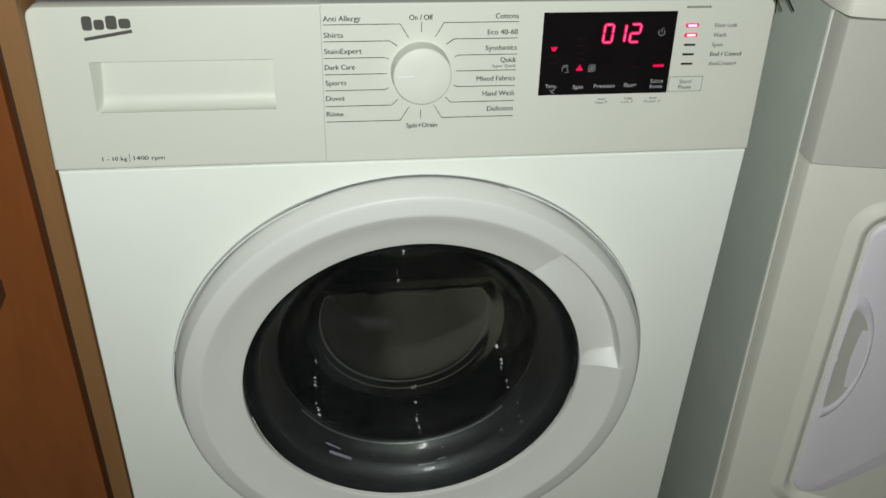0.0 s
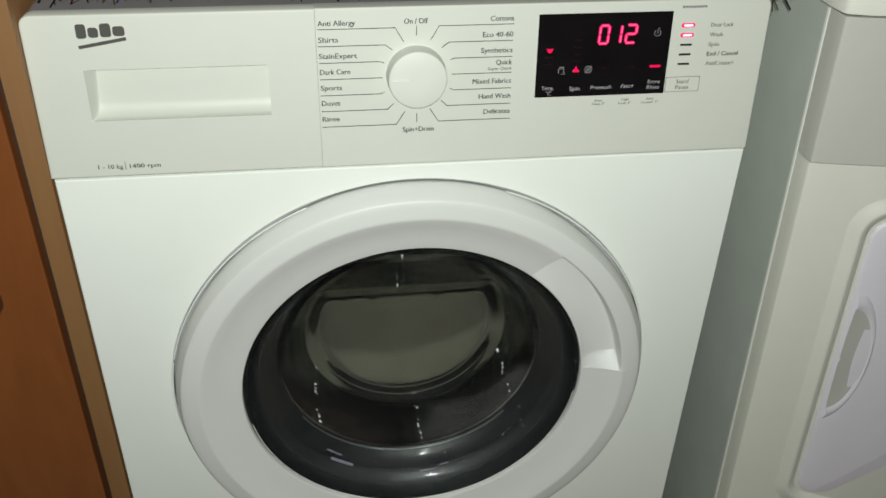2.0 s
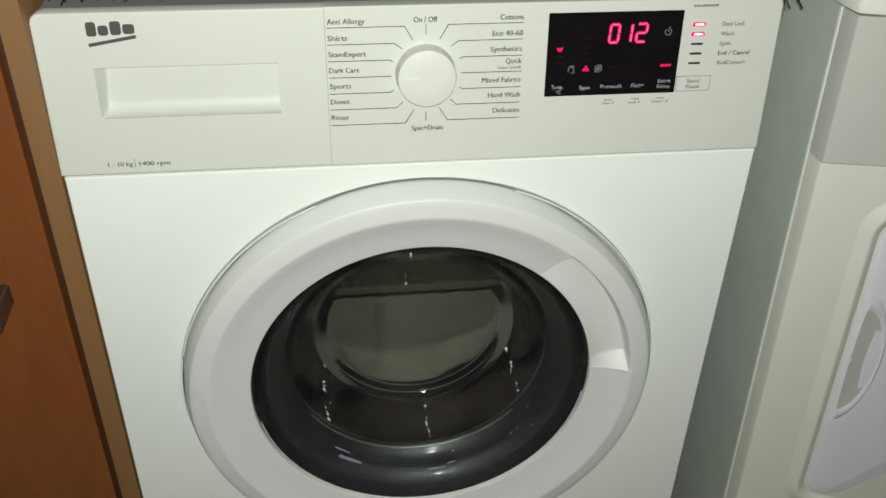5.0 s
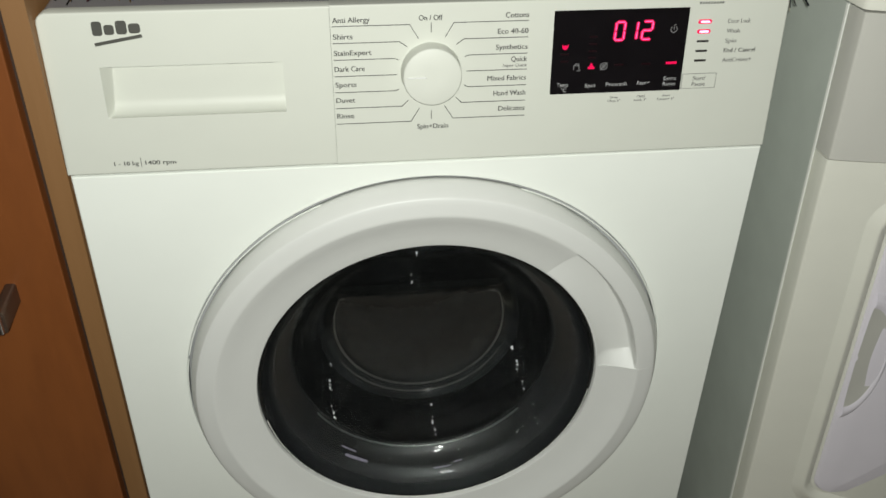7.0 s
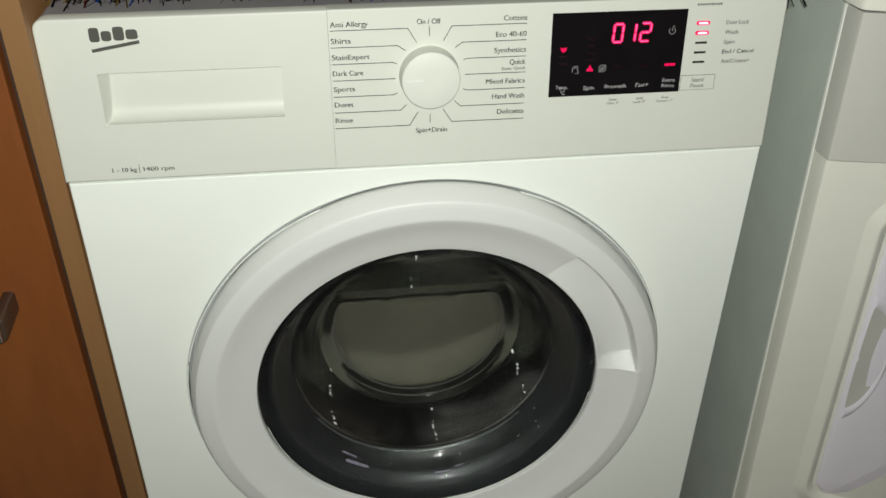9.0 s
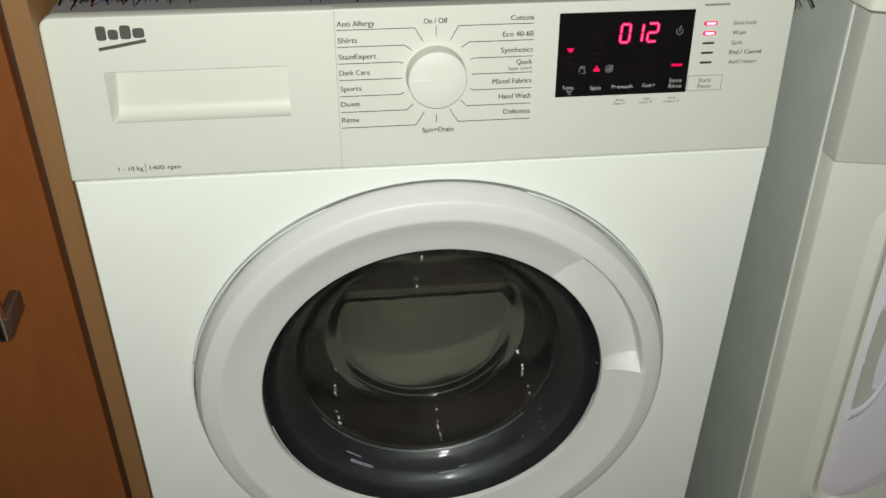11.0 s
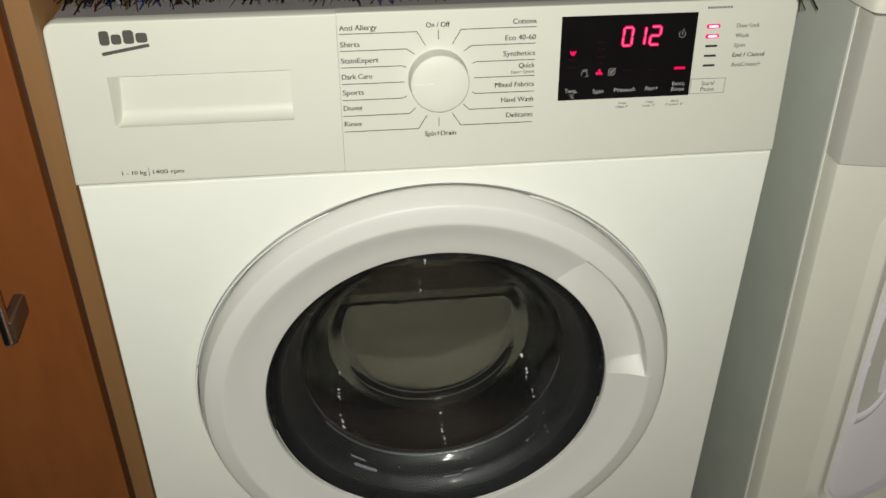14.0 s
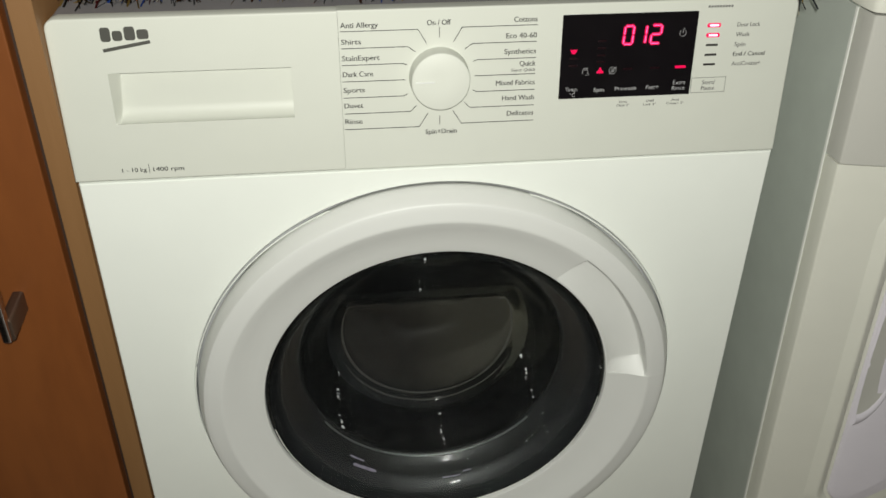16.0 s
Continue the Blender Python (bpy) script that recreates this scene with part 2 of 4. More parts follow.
def annulus(bm, m, u, v, r0, r1, h, n=28, a0=0, a1=360):
    full = a1 - a0 >= 360
    k = n if full else n + 1
    rows = []
    for r, q in ((r0, 0), (r0, h), (r1, h), (r1, 0)):
        rows.append([bm.verts.new(m @ Vector((u + r * math.cos(radians(a0 + (a1 - a0) * i / n)), v + r * math.sin(radians(a0 + (a1 - a0) * i / n)), q))) for i in range(k)])
    for a, b in zip(rows, rows[1:]):
        for i in range(k if full else k - 1):
            j = (i + 1) % k
            bm.faces.new((a[i], a[j], b[j], b[i]))
    return bm


def words(name, body, parent, material, u, z, cap, width=None, align="l", m=None, lift=0.0003, shear=0.0, label="", bold=0.00022):
    """Printed lettering on the fascia: cap height, total width, left, right or middle at u, baseline at the height z."""
    c = bpy.data.curves.new(name, "FONT")
    c.body, c.size, c.offset, c.shear, c.resolution_u = body, 1.0, 0.0, shear, 3
    tmp = bpy.data.objects.new(name, c)
    me = bpy.data.meshes.new_from_object(tmp)
    bpy.data.objects.remove(tmp)
    xs = [v.co.x for v in me.vertices]
    w0 = max(xs) - min(xs)
    sy = cap / 0.70
    sx = (width / w0) if width else sy
    shift = {"l": -min(xs), "r": -max(xs), "m": -(max(xs) + min(xs)) / 2}[align]
    mm = m or FASCIA
    for v in me.vertices:
        v.co = mm @ Vector((u + (v.co.x + shift) * sx, fv(z) + v.co.y * sy, lift))
    if bold:                                   # second strike, a hair to the side, for heavier strokes
        old = [v.co.copy() for v in me.vertices]
        faces = [tuple(p.vertices) for p in me.polygons]
        step, k = mm.to_3x3() @ Vector((bold, 0, 0.00008)), len(old)
        me = bpy.data.meshes.new(name)
        me.from_pydata([tuple(q) for q in old] + [tuple(q + step) for q in old], [], faces + [tuple(i + k for i in f) for f in faces])
    me.materials.append(material)
    ob = new(name, me)
    ob.parent = parent
    if parent.type == "EMPTY":
        ob.matrix_parent_inverse = parent.matrix_basis.inverted()
    return tagged(ob, label)
# ---- the room, closed round the camera ----
def wall(name, x0, y0, z0, x1, y1, z1, material):
    bm = bmesh.new()
    bmesh.ops.create_cube(bm, size=1, matrix=Matrix.Translation(((x0 + x1) / 2, (y0 + y1) / 2, (z0 + z1) / 2)) @ Matrix.Diagonal((x1 - x0, y1 - y0, z1 - z0, 1)))
    return tagged(new(name, mesh(name, bm, material, 0)), kind="structure")


tagged(wall("floor", -1.7, -1.8, -0.1, 1.7, 0.72, 0.0, FLOORTILE), "brown vinyl floor of a dark utility room", "floor")
tagged(wall("wall_north", -1.7, 0.62, 0.0, 1.7, 0.72, 2.4, PAINT), "plain painted wall behind the appliances", "wall")
tagged(wall("wall_south", -1.7, -1.8, 0.0, 1.7, -1.7, 2.4, PAINT), "plain painted wall facing the appliances", "wall")
tagged(wall("wall_west", -1.8, -1.7, 0.0, -1.7, 0.62, 2.4, PAINT), "plain painted side wall", "wall")
tagged(wall("wall_east", 1.7, -1.7, 0.0, 1.8, 0.62, 2.4, PAINT), "plain painted side wall", "wall")
tagged(wall("ceiling", -1.8, -1.8, 2.4, 1.8, 0.72, 2.5, PAINT), "plain white ceiling", "ceiling")


# ---- washing machine ----
HOLE = 0.2355 * K


def washing_machine():
    wm = thing("washing_machine", (0, 0.29, 0), "white front-loading washing machine running with a lit red display", "washing machine")

    # casing: side sheets, back, base
    bm = bmesh.new()
    box(bm, -0.2985, 0.018, 0.03, -0.2945, 0.578, 0.838, 0.0005)
    box(bm, 0.2945, 0.018, 0.03, 0.2985, 0.578, 0.838, 0.0005)
    box(bm, -0.2985, 0.578, 0.03, 0.2985, 0.582, 0.838, 0.0005)
    box(bm, -0.2945, 0.018, 0.03, 0.2945, 0.578, 0.034, 0.0005)
    part("casing", bm, ENAMEL, wm)
    for x in (-0.25, 0.25):
        for y in (0.05, 0.53):
            bm = bmesh.new()
            disc(bm, Matrix.Translation((x, y, 0)), 0, 0, 0.022, 0.0, 0.032, 20, 0.002)
            part("foot", bm, RUBBER, wm)

    # front panel with the round door opening
    bm = bmesh.new()
    n = 144
    x0, x1, z0, z1, zc = -0.2995, 0.2985, 0.06, 0.7185, CZ

    def edge(a, d):
        c, s = math.cos(a), math.sin(a)
        k = min(((x1 - d) if c > 0 else -(x0 + d)) / max(abs(c), 1e-9), ((z1 - d - zc) if s > 0 else (zc - z0 - d)) / max(abs(s), 1e-9))
        return (c * k, zc + s * k)
    corners = [math.atan2(z - zc, x) % (2 * math.pi) for x in (x0, x1) for z in (z0, z1)]
    angles = sorted([2 * math.pi * i / n for i in range(n)] + corners)

    def circ(r):
        return [(r * math.cos(a), zc + r * math.sin(a)) for a in angles]
    loft(bm, FRONT, [
        ([edge(a, 0) for a in angles], -0.02), ([edge(a, 0) for a in angles], -0.004), ([edge(a, 0.0005) for a in angles], -0.0010),
        ([edge(a, 0.0014) for a in angles], 0), (circ(HOLE + 0.0008), 0), (circ(HOLE), -0.0008), (circ(HOLE - 0.0003), -0.003)], False, False)
    part("front_panel", bm, ENAMEL, wm, smooth=14)
    # recess behind the panel, coloured grey for the shade in the door gap
    bm = bmesh.new()
    loft(bm, FRONT, [(circ(HOLE + 0.002), -0.0032), (circ(HOLE - 0.0008), -0.0034), (circ(HOLE - 0.0012), -0.012), (circ(HOLE - 0.004), -0.0145), (circ(0.20), -0.0145)], False, False)
    part("door_recess", bm, RECESSGREY, wm, "recess round the door, its shade put into grey")
    # highlight on the recess's edge, put in as thin white arcs
    for a0, a1 in ((16, 70), (114, 166.4), (167.6, 182)):
        bm = bmesh.new()
        polar(bm, lambda a: [(0.2345 + 0.0006 * math.cos(w), -0.0032 + 0.0006 * math.sin(w)) for w in (0, 1.05, 2.09, 3.14, 4.19, 5.24, 6.283)], a0, a1, int((a1 - a0) / 1.5) + 4)
        part("recess_glint", bm, ENAMEL, wm, "white arc in place of the highlight in the door gap")
    bm = bmesh.new()
    box(bm, -0.2965, 0.004, 0.012, 0.2965, 0.02, 0.057, 0.002)
    part("plinth", bm, PLASTIC, wm)

    # worktop
    bm = bmesh.new()
    slab(bm, Matrix.Identity(4), -0.2975, 0.020, 0.2975, 0.58, 0.836, 0.8528, 0.004, 0.003)
    part("worktop", bm, TOPGREY, wm)

    # control fascia, right of the drawer seam
    top = fv(ZTOP)
    bm = bmesh.new()
    slab(bm, FASCIA, -0.07955, 0.0, 0.2987, top, -0.016, 0.0, 0.0075, 0.0012, 6, True)
    fascia = part("fascia", bm, PLASTIC, wm, "warm white control panel")
    drawer_front(wm, top)
    programme_print(fascia)
    knob(fascia)
    display(wm)
    drum_and_gasket(wm)
    door(wm)
    return wm


def smooth01(x):
    x = max(0.0, min(1.0, x))
    return x * x * (3 - 2 * x)


def drawer_front(wm, top):
    """Detergent drawer front: a plate with a deep coved grip."""
    def depth(x, z):
        """Depth of the finger recess, coved along its outer side and its foot."""
        s = (z - 0.7688) / 0.0412
        if s <= 0 or z > 0.8106 or x <= -0.2600 or x > -0.1186:
            return 0.0
        t, b = min(1.0, (x + 0.2600) / (0.0042 + 0.0038 * s)), 1 - min(1.0, s / 0.29)
        side = 1.15 * t if t < 0.72 else 0.828 + 0.172 * math.sin((t - 0.72) / 0.28 * math.pi / 2)
        return (0.0105 + 0.0020 * s) * side * math.sqrt(max(0.0, 1 - b * b))
    xs = sorted({round(-0.2996 + 0.2199 * i / 96, 5) for i in range(97)} | {round(-0.2600 + 0.0005 * i, 5) for i in range(44)} | {-0.2600, -0.2595, -0.2590, -0.2585, -0.2578, -0.257, -0.256, -0.255, -0.254, -0.253, -0.2517, -0.2505, -0.1190, -0.11865, -0.1185, -0.118})
    zs = sorted({round(ZB + 0.0016 + 0.1311 * i / 40, 5) for i in range(41)} | {round(0.7688 + 0.0006 * i, 5) for i in range(24)} | {0.8519, 0.8523, 0.7222, 0.7226, 0.81075, 0.7688, 0.7692, 0.7696, 0.7702, 0.7708, 0.7714, 0.772, 0.773, 0.774, 0.775, 0.7765, 0.809, 0.8096, 0.81055, 0.811})
    bm = bmesh.new()

    def corner(u, v):
        """Rounds the plate's upper outer corner."""
        R = 0.0085
        a, b = (-0.3011 + R) - u, v - (top - R)
        if a > 0 and b > 0:
            k = max(a, b) / math.hypot(a, b)
            u, v = (-0.3011 + R) - a * k, (top - R) + b * k
        return u, v
    grid = [[bm.verts.new(FASCIA @ Vector((*corner(x, fv(z)), -depth(x, z)))) for x in xs] for z in zs]
    for a, b in zip(grid, grid[1:]):
        for i in range(len(xs) - 1):
            bm.faces.new((a[i], a[i + 1], b[i + 1], b[i]))
    # rounded rim round the plate
    u0, u1, v0, v1 = xs[0], xs[-1], fv(zs[0]), fv(zs[-1])
    rim = []
    for d, h in ((0, 0), (0.0007, -0.0003), (0.0013, -0.0011), (0.0015, -0.016)):
        row = [(x, v0 - min(d, 0.0028)) for x in xs] + [(u1 + min(d, 0.00008), fv(z)) for z in zs[1:-1]] + [(x, v1 + d) for x in xs[::-1]] + [(u0 - d, fv(z)) for z in zs[1:-1][::-1]]
        row[0] = (u0 - d, v0 - min(d, 0.0028))
        row[len(xs) - 1] = (u1 + min(d, 0.00008), v0 - min(d, 0.0028))
        row[len(xs) + len(zs) - 2] = (u1 + min(d, 0.00008), v1 + d)
        k = 2 * len(xs) + len(zs) - 3
        row[k] = (u0 - d, v1 + d)
        rim.append(([corner(*p) for p in row], h))
    loft(bm, FASCIA, rim, False, True)
    bmesh.ops.remove_doubles(bm, verts=bm.verts, dist=0.00005)
    drawer = part("detergent_drawer", bm, PLASTIC, wm, "detergent drawer front with a scooped grip", 40)
    # maker's mark as plain blocks over a slanted bar
    for u0, u1, z0, z1 in ((-0.2604, -0.2528, 0.8357, 0.8468), (-0.2516, -0.2440, 0.8362, 0.8440), (-0.2426, -0.2344, 0.8364, 0.8470), (-0.2332, -0.2244, 0.8370, 0.8446)):
        bm = bmesh.new()
        slab(bm, FASCIA, u0, fv(z0), u1, fv(z1), -0.001, 0.0004, 0.0022, 0.0002)
        part("logo_block", bm, LOGOINK, drawer, "dark grey printed block")
    bm = bmesh.new()
    strip(bm, FASCIA, [(-0.2588, fv(0.8291)), (-0.2252, fv(0.8347))], 0.0026, 0.0004)
    part("logo_bar", bm, LOGOINK, drawer, "dark grey slanted bar")
    words("capacity_print", "1 - 10 kg", drawer, INK, -0.2621, 0.7276, 0.0037, 0.0195)
    words("speed_print", "1400 rpm", drawer, INK, -0.2372, 0.7276, 0.0037, 0.0247)
    bm = bmesh.new()
    strip(bm, FASCIA, [(-0.2404, fv(0.7260)), (-0.2404, fv(0.7335))], 0.0004)
    part("print_divider", bm, INK, drawer)


def programme_print(fascia):
    left = ("Anti Allergy", "Shirts", "StainExpert", "Dark Care", "Sports", "Duvet", "Rinse")
    wl = (0.0295, 0.0155, 0.0300, 0.0242, 0.0170, 0.0153, 0.0140)
    right = ("Cottons", "Eco 40-60", "Synthetics", "Quick", "Mixed Fabrics", "Hand Wash", "Delicates")
    wr = (0.0190, 0.0250, 0.0262, 0.0132, 0.0325, 0.0270, 0.0225)
    turn = ((-0.0166, -0.0099, -0.0112), (-0.0250, -0.0191, -0.0042), (-0.0292, -0.0262, -0.0012), (-0.0278, None, 0), (-0.0290, -0.0262, 0.0014), (-0.0237, -0.0190, 0.0046), (-0.0166, -0.0095, 0.0111))
    for i in range(7):
        for side, text, w in ((-1, left[i], wl[i]), (1, right[i], wr[i])):
            z = 0.8376 - 0.01356 * i if side < 0 else 0.8382 - 0.01342 * i
            end, tip, dz = turn[i]
            pts = [(-0.0778, fv(z)), (end, fv(z))] + ([(tip, fv(z + dz))] if tip else [])
            if side > 0:
                pts = [(0.0022 - u, v) for u, v in pts]
                pts[0] = (0.0796, fv(z))
            bm = bmesh.new()
            strip(bm, FASCIA, pts, 0.00055)
            part("print_line", bm, INK, fascia, smooth=0)
            lift = (0.0056 if text == "Quick" else 0.0028) + 0.0021 * min(1, i / 5)
            words("programme_print", text, fascia, INK, -0.0778 if side < 0 else 0.0796, z + lift, 0.0043, w, "l" if side < 0 else "r")
    words("programme_print", "Super Quick", fascia, LIGHTINK, 0.0796, 0.8382 - 0.01342 * 3 + 0.0024, 0.0026, 0.0200, "r", shear=0.15)
    words("programme_print", "On / Off", fascia, INK, 0.0001, 0.8406, 0.0043, 0.0190, "m")
    words("programme_print", "Spin+Drain", fascia, INK, 0.0016, 0.7494, 0.0043, 0.0262, "m")
    for a, b in ((0.8385, 0.8312), (0.7650, 0.7580)):
        bm = bmesh.new()
        strip(bm, FASCIA, [(0.0006, fv(a)), (0.0006, fv(b))], 0.00055)
        part("print_line", bm, INK, fascia, smooth=0)


def knob(fascia):
    u, v = 0.0002, fv(0.7984)
    n = 72
    bm = bmesh.new()

    def ring(r):
        return [(u + r * math.cos(2 * math.pi * i / n), v + r * math.sin(2 * math.pi * i / n)) for i in range(n)]
    loft(bm, FASCIA, [(ring(0.0262), -0.001), (ring(0.0260), 0.0001), (ring(0.0256), 0.0002), (ring(0.0240), 0.0002)], False, True)
    part("knob_bezel", bm, PLASTIC, fascia)
    bm = bmesh.new()
    loft(bm, FASCIA, [(ring(0.0248), 0.0004), (ring(0.0244), 0.0020), (ring(0.0238), 0.0135), (ring(0.0236), 0.0143), (ring(0.0231), 0.0148), (ring(0.0226), 0.0150), (ring(0.008), 0.0151)], True, True)
    part("programme_knob", bm, KNOBWHITE, fascia, "round white programme knob")
    bm = bmesh.new()
    slab(bm, FASCIA, u - 0.0205, v - 0.0007, u - 0.0050, v + 0.0007, 0.0148, 0.0158, 0.0005, 0.0004)
    part("pointer", bm, DOORPLASTIC, fascia, "raised pointer line")


def seven(bm, u, z0, z1, w, on, t=0.0015, lean=0.06, lift=0.0):
    zm = (z0 + z1) / 2
    g = 0.0006
    segs = {"a": ((g, z1), (w - g, z1)), "g": ((g, zm), (w - g, zm)), "d": ((g, z0), (w - g, z0)), "f": ((0, z1 - g), (0, zm + g)), "b": ((w, z1 - g), (w, zm + g)),
            "e": ((0, zm - g), (0, z0 + g)), "c": ((w, zm - g), (w, z0 + g))}
    for s in on:
        pts = [(u + x + (z - z0) * lean, fv(z)) for x, z in segs[s]]
        (ax, ay), (bx, by) = pts
        d = Vector((bx - ax, by - ay)).normalized()
        q = Vector((-d.y, d.x)) * t / 2
        a, b = Vector((ax, ay)), Vector((bx, by))
        k, tip = (t / 2, 0) if t < 0.002 else (t * 0.05, t * 0.30)
        ring = [a - d * tip, a + d * k - q, b - d * k - q, b + d * tip, b - d * k + q, a + d * k + q]
        loft(bm, FASCIA, [(ring, 0.0006 + lift), (ring, 0.0010 + lift)], False)
    return bm


def display(wm):
    bm = bmesh.new()
    slab(bm, FASCIA, 0.1006, fv(0.7750), 0.2138, fv(0.8452), -0.004, 0.0006, 0.0005, 0.0003)
    d = part("display_window", bm, PANELBLACK, wm, "glossy black display window")
    for u, on, w in ((0.1520, "abcdef", 0.0074), (0.1628, "bc", 0.0074), (0.1748, "abged", 0.0080)):
        bm = bmesh.new()
        for s in on:
            seven(bm, u, 0.8200, 0.8348, w, s, 0.0027)
            part("digit_segment", bm, RED, d, "glowing red digit segment", 0)
            bm = bmesh.new()
            seven(bm, u, 0.8200, 0.8348, w, s, 0.00055, 0.06, 0.0003)
            part("segment_core", bm, HOT, d, "pink-white hot segment core", 0)
            bm = bmesh.new()
        bm.free()
    bm = bmesh.new()
    for z in (0.8247, 0.8302):
        disc(bm, FASCIA, 0.1592 + (z - 0.8195) * 0.06, fv(z), 0.0008, 0.0005, 0.0010, 10, 0.0002)
    part("colon", bm, RED, d, "glowing pink-red colon", 0)
    # lit marks
    bm = bmesh.new()
    q = [(0.1083, 0.8172), (0.1089, 0.8148), (0.1100, 0.8132), (0.1121, 0.8132), (0.1133, 0.8148), (0.1140, 0.8172), (0.1124, 0.8164), (0.1112, 0.8169), (0.1098, 0.8164)]
    loft(bm, FASCIA, [([(u, fv(z)) for u, z in q], 0.0005), ([(u, fv(z)) for u, z in q], 0.0010)], False)
    part("temperature_mark", bm, RED, d, "glowing red mark", 0)
    bm = bmesh.new()
    q = [(0.1318, 0.7962), (0.1370, 0.7962), (0.1374, 0.7976), (0.1357, 0.7988), (0.1350, 0.8011), (0.1339, 0.8011), (0.1332, 0.7988), (0.1315, 0.7976)]
    loft(bm, FASCIA, [([(u, fv(z)) for u, z in q], 0.0005), ([(u, fv(z)) for u, z in q], 0.0010)], False)
    part("spin_mark", bm, RED, d, "glowing red mark", 0)
    bm = bmesh.new()
    slab(bm, FASCIA, 0.1986, fv(0.7981), 0.2080, fv(0.8002), 0.0003, 0.0010, 0.0004, 0.0002)
    part("option_bar", bm, RED, d, "glowing red bar", 0)
    for u in (0.1580, 0.1812):
        bm = bmesh.new()
        slab(bm, FASCIA, u - 0.0042, fv(0.7982), u + 0.0042, fv(0.7998), 0.0003, 0.0009, 0.0004, 0.0002)
        part("option_bar", bm, DIMRED, d, "unlit dark red bar", 0)
    for u, zs in ((0.1112, (0.8085, 0.8025)), (0.1345, (0.8225, 0.8165, 0.8105, 0.8050))):
        for z in zs:
            bm = bmesh.new()
            slab(bm, FASCIA, u - 0.0035, fv(z), u + 0.0035, fv(z + 0.0015), 0.0003, 0.0009, 0.0004, 0.0002)
            part("level_bar", bm, DIMRED, d, "unlit dark red bar", 0)
    # printed symbols
    bm = bmesh.new()
    annulus(bm, FASCIA, 0.2020, fv(0.8276), 0.0024, 0.0029, 0.0009, 28, -230, 60)
    strip(bm, FASCIA, [(0.2020, fv(0.8276)), (0.2020, fv(0.8296))], 0.0005, 0.0009)
    strip(bm, FASCIA, [(0.2020, fv(0.8306)), (0.2032, fv(0.8316))], 0.0005, 0.0009)
    part("clock_symbol", bm, DISPLAYGREY, d, "pale printed clock symbol", 0)
    bm = bmesh.new()
    annulus(bm, FASCIA, 0.1451, fv(0.7982), 0.0027, 0.0032, 0.0009)
    annulus(bm, FASCIA, 0.1451, fv(0.7982), 0.0010, 0.0015, 0.0009)
    strip(bm, FASCIA, [(0.1424, fv(0.7952)), (0.1480, fv(0.8012))], 0.0004, 0.0010)
    part("spiral_symbol", bm, DISPLAYGREY, d, "grey printed spiral symbol", 0)
    bm = bmesh.new()
    strip(bm, FASCIA, [(0.1196, fv(0.7962)), (0.1196, fv(0.7995)), (0.1240, fv(0.7995)), (0.1240, fv(0.7965))], 0.0005, 0.0009)
    strip(bm, FASCIA, [(0.1204, fv(0.8008)), (0.1240, fv(0.8008))], 0.0006, 0.0009)
    strip(bm, FASCIA, [(0.1222, fv(0.7950)), (0.1250, fv(0.7950)), (0.1250, fv(0.7962))], 0.0004, 0.0009)
    part("tap_symbol", bm, DISPLAYGREY, d, "grey printed tap symbol", 0)
    for text, u, z, w in (("Temp.", 0.1113, 0.7828, 0.0104), ("\u00b0C", 0.1122, 0.7780, 0.0042), ("Spin", 0.1346, 0.7816, 0.0090), ("Prewash", 0.1576, 0.7820, 0.0182),
                          ("Fast+", 0.1806, 0.7822, 0.0114), ("Extra", 0.2038, 0.7854, 0.0108), ("Rinse", 0.2036, 0.7806, 0.0110)):
        words("display_print", text, d, DISPLAYWHITE, u, z - 0.0012, 0.0034, w, "m", bold=0, lift=0.0009, shear=0.2 if text == "Fast+" else 0)
    for a, b, u in (("Drum", 'Clean 3"', 0.1566), ("Child", 'Lock 3"', 0.1800), ("Anti", 'Crease+ 3"', 0.2022)):
        words("key_print", a, d, LIGHTINK, u, 0.7695, 0.0021, 0.0066, "m", lift=0.0003)
        words("key_print", b, d, LIGHTINK, u, 0.7664, 0.0021, 0.0108 if len(b) < 9 else 0.0150, "m", lift=0.0003)
    # progress lights and their print
    names = ("Door Lock", "Wash", "Spin", "End / Cancel", "AntiCrease+")
    for i, text in enumerate(names):
        z = 0.8330 - 0.00822 * i
        bm = bmesh.new()
        if i < 2:
            slab(bm, FASCIA, 0.2222, fv(z - 0.0018), 0.2340, fv(z + 0.0018), -0.001, 0.0006, 0.0018, 0.0004)
            led = part("progress_light", bm, RED, wm, "lit red progress light")
            bm = bmesh.new()
            slab(bm, FASCIA, 0.2242, fv(z - 0.0009), 0.2322, fv(z + 0.0009), 0.0002, 0.0009, 0.0009, 0.0002)
            part("light_core", bm, WHITEHOT, led, "white-hot centre")
        else:
            slab(bm, FASCIA, 0.2232, fv(z - 0.0009), 0.2334, fv(z + 0.0009), -0.001, 0.0005, 0.0004, 0.0002)
            part("progress_light", bm, SLOT, wm, "unlit dark progress light")
        words("progress_print", text, wm, INK if i == 3 else LIGHTINK, 0.2478, z - 0.0018, 0.0036, (0.0196, 0.0114, 0.0096, 0.0275, 0.0252)[i])
    bm = bmesh.new()
    slab(bm, FASCIA, 0.2147, fv(0.7760), 0.2446, fv(0.7888), -0.001, 0.0004, 0.0008, 0.0003)
    key = part("start_key", bm, PLASTIC, wm, "flat start and pause key")
    bm = bmesh.new()
    strip(bm, FASCIA, [(0.2147, fv(0.7760)), (0.2446, fv(0.7760)), (0.2446, fv(0.7888)), (0.2147, fv(0.7888))], 0.0003, 0.0006, True)
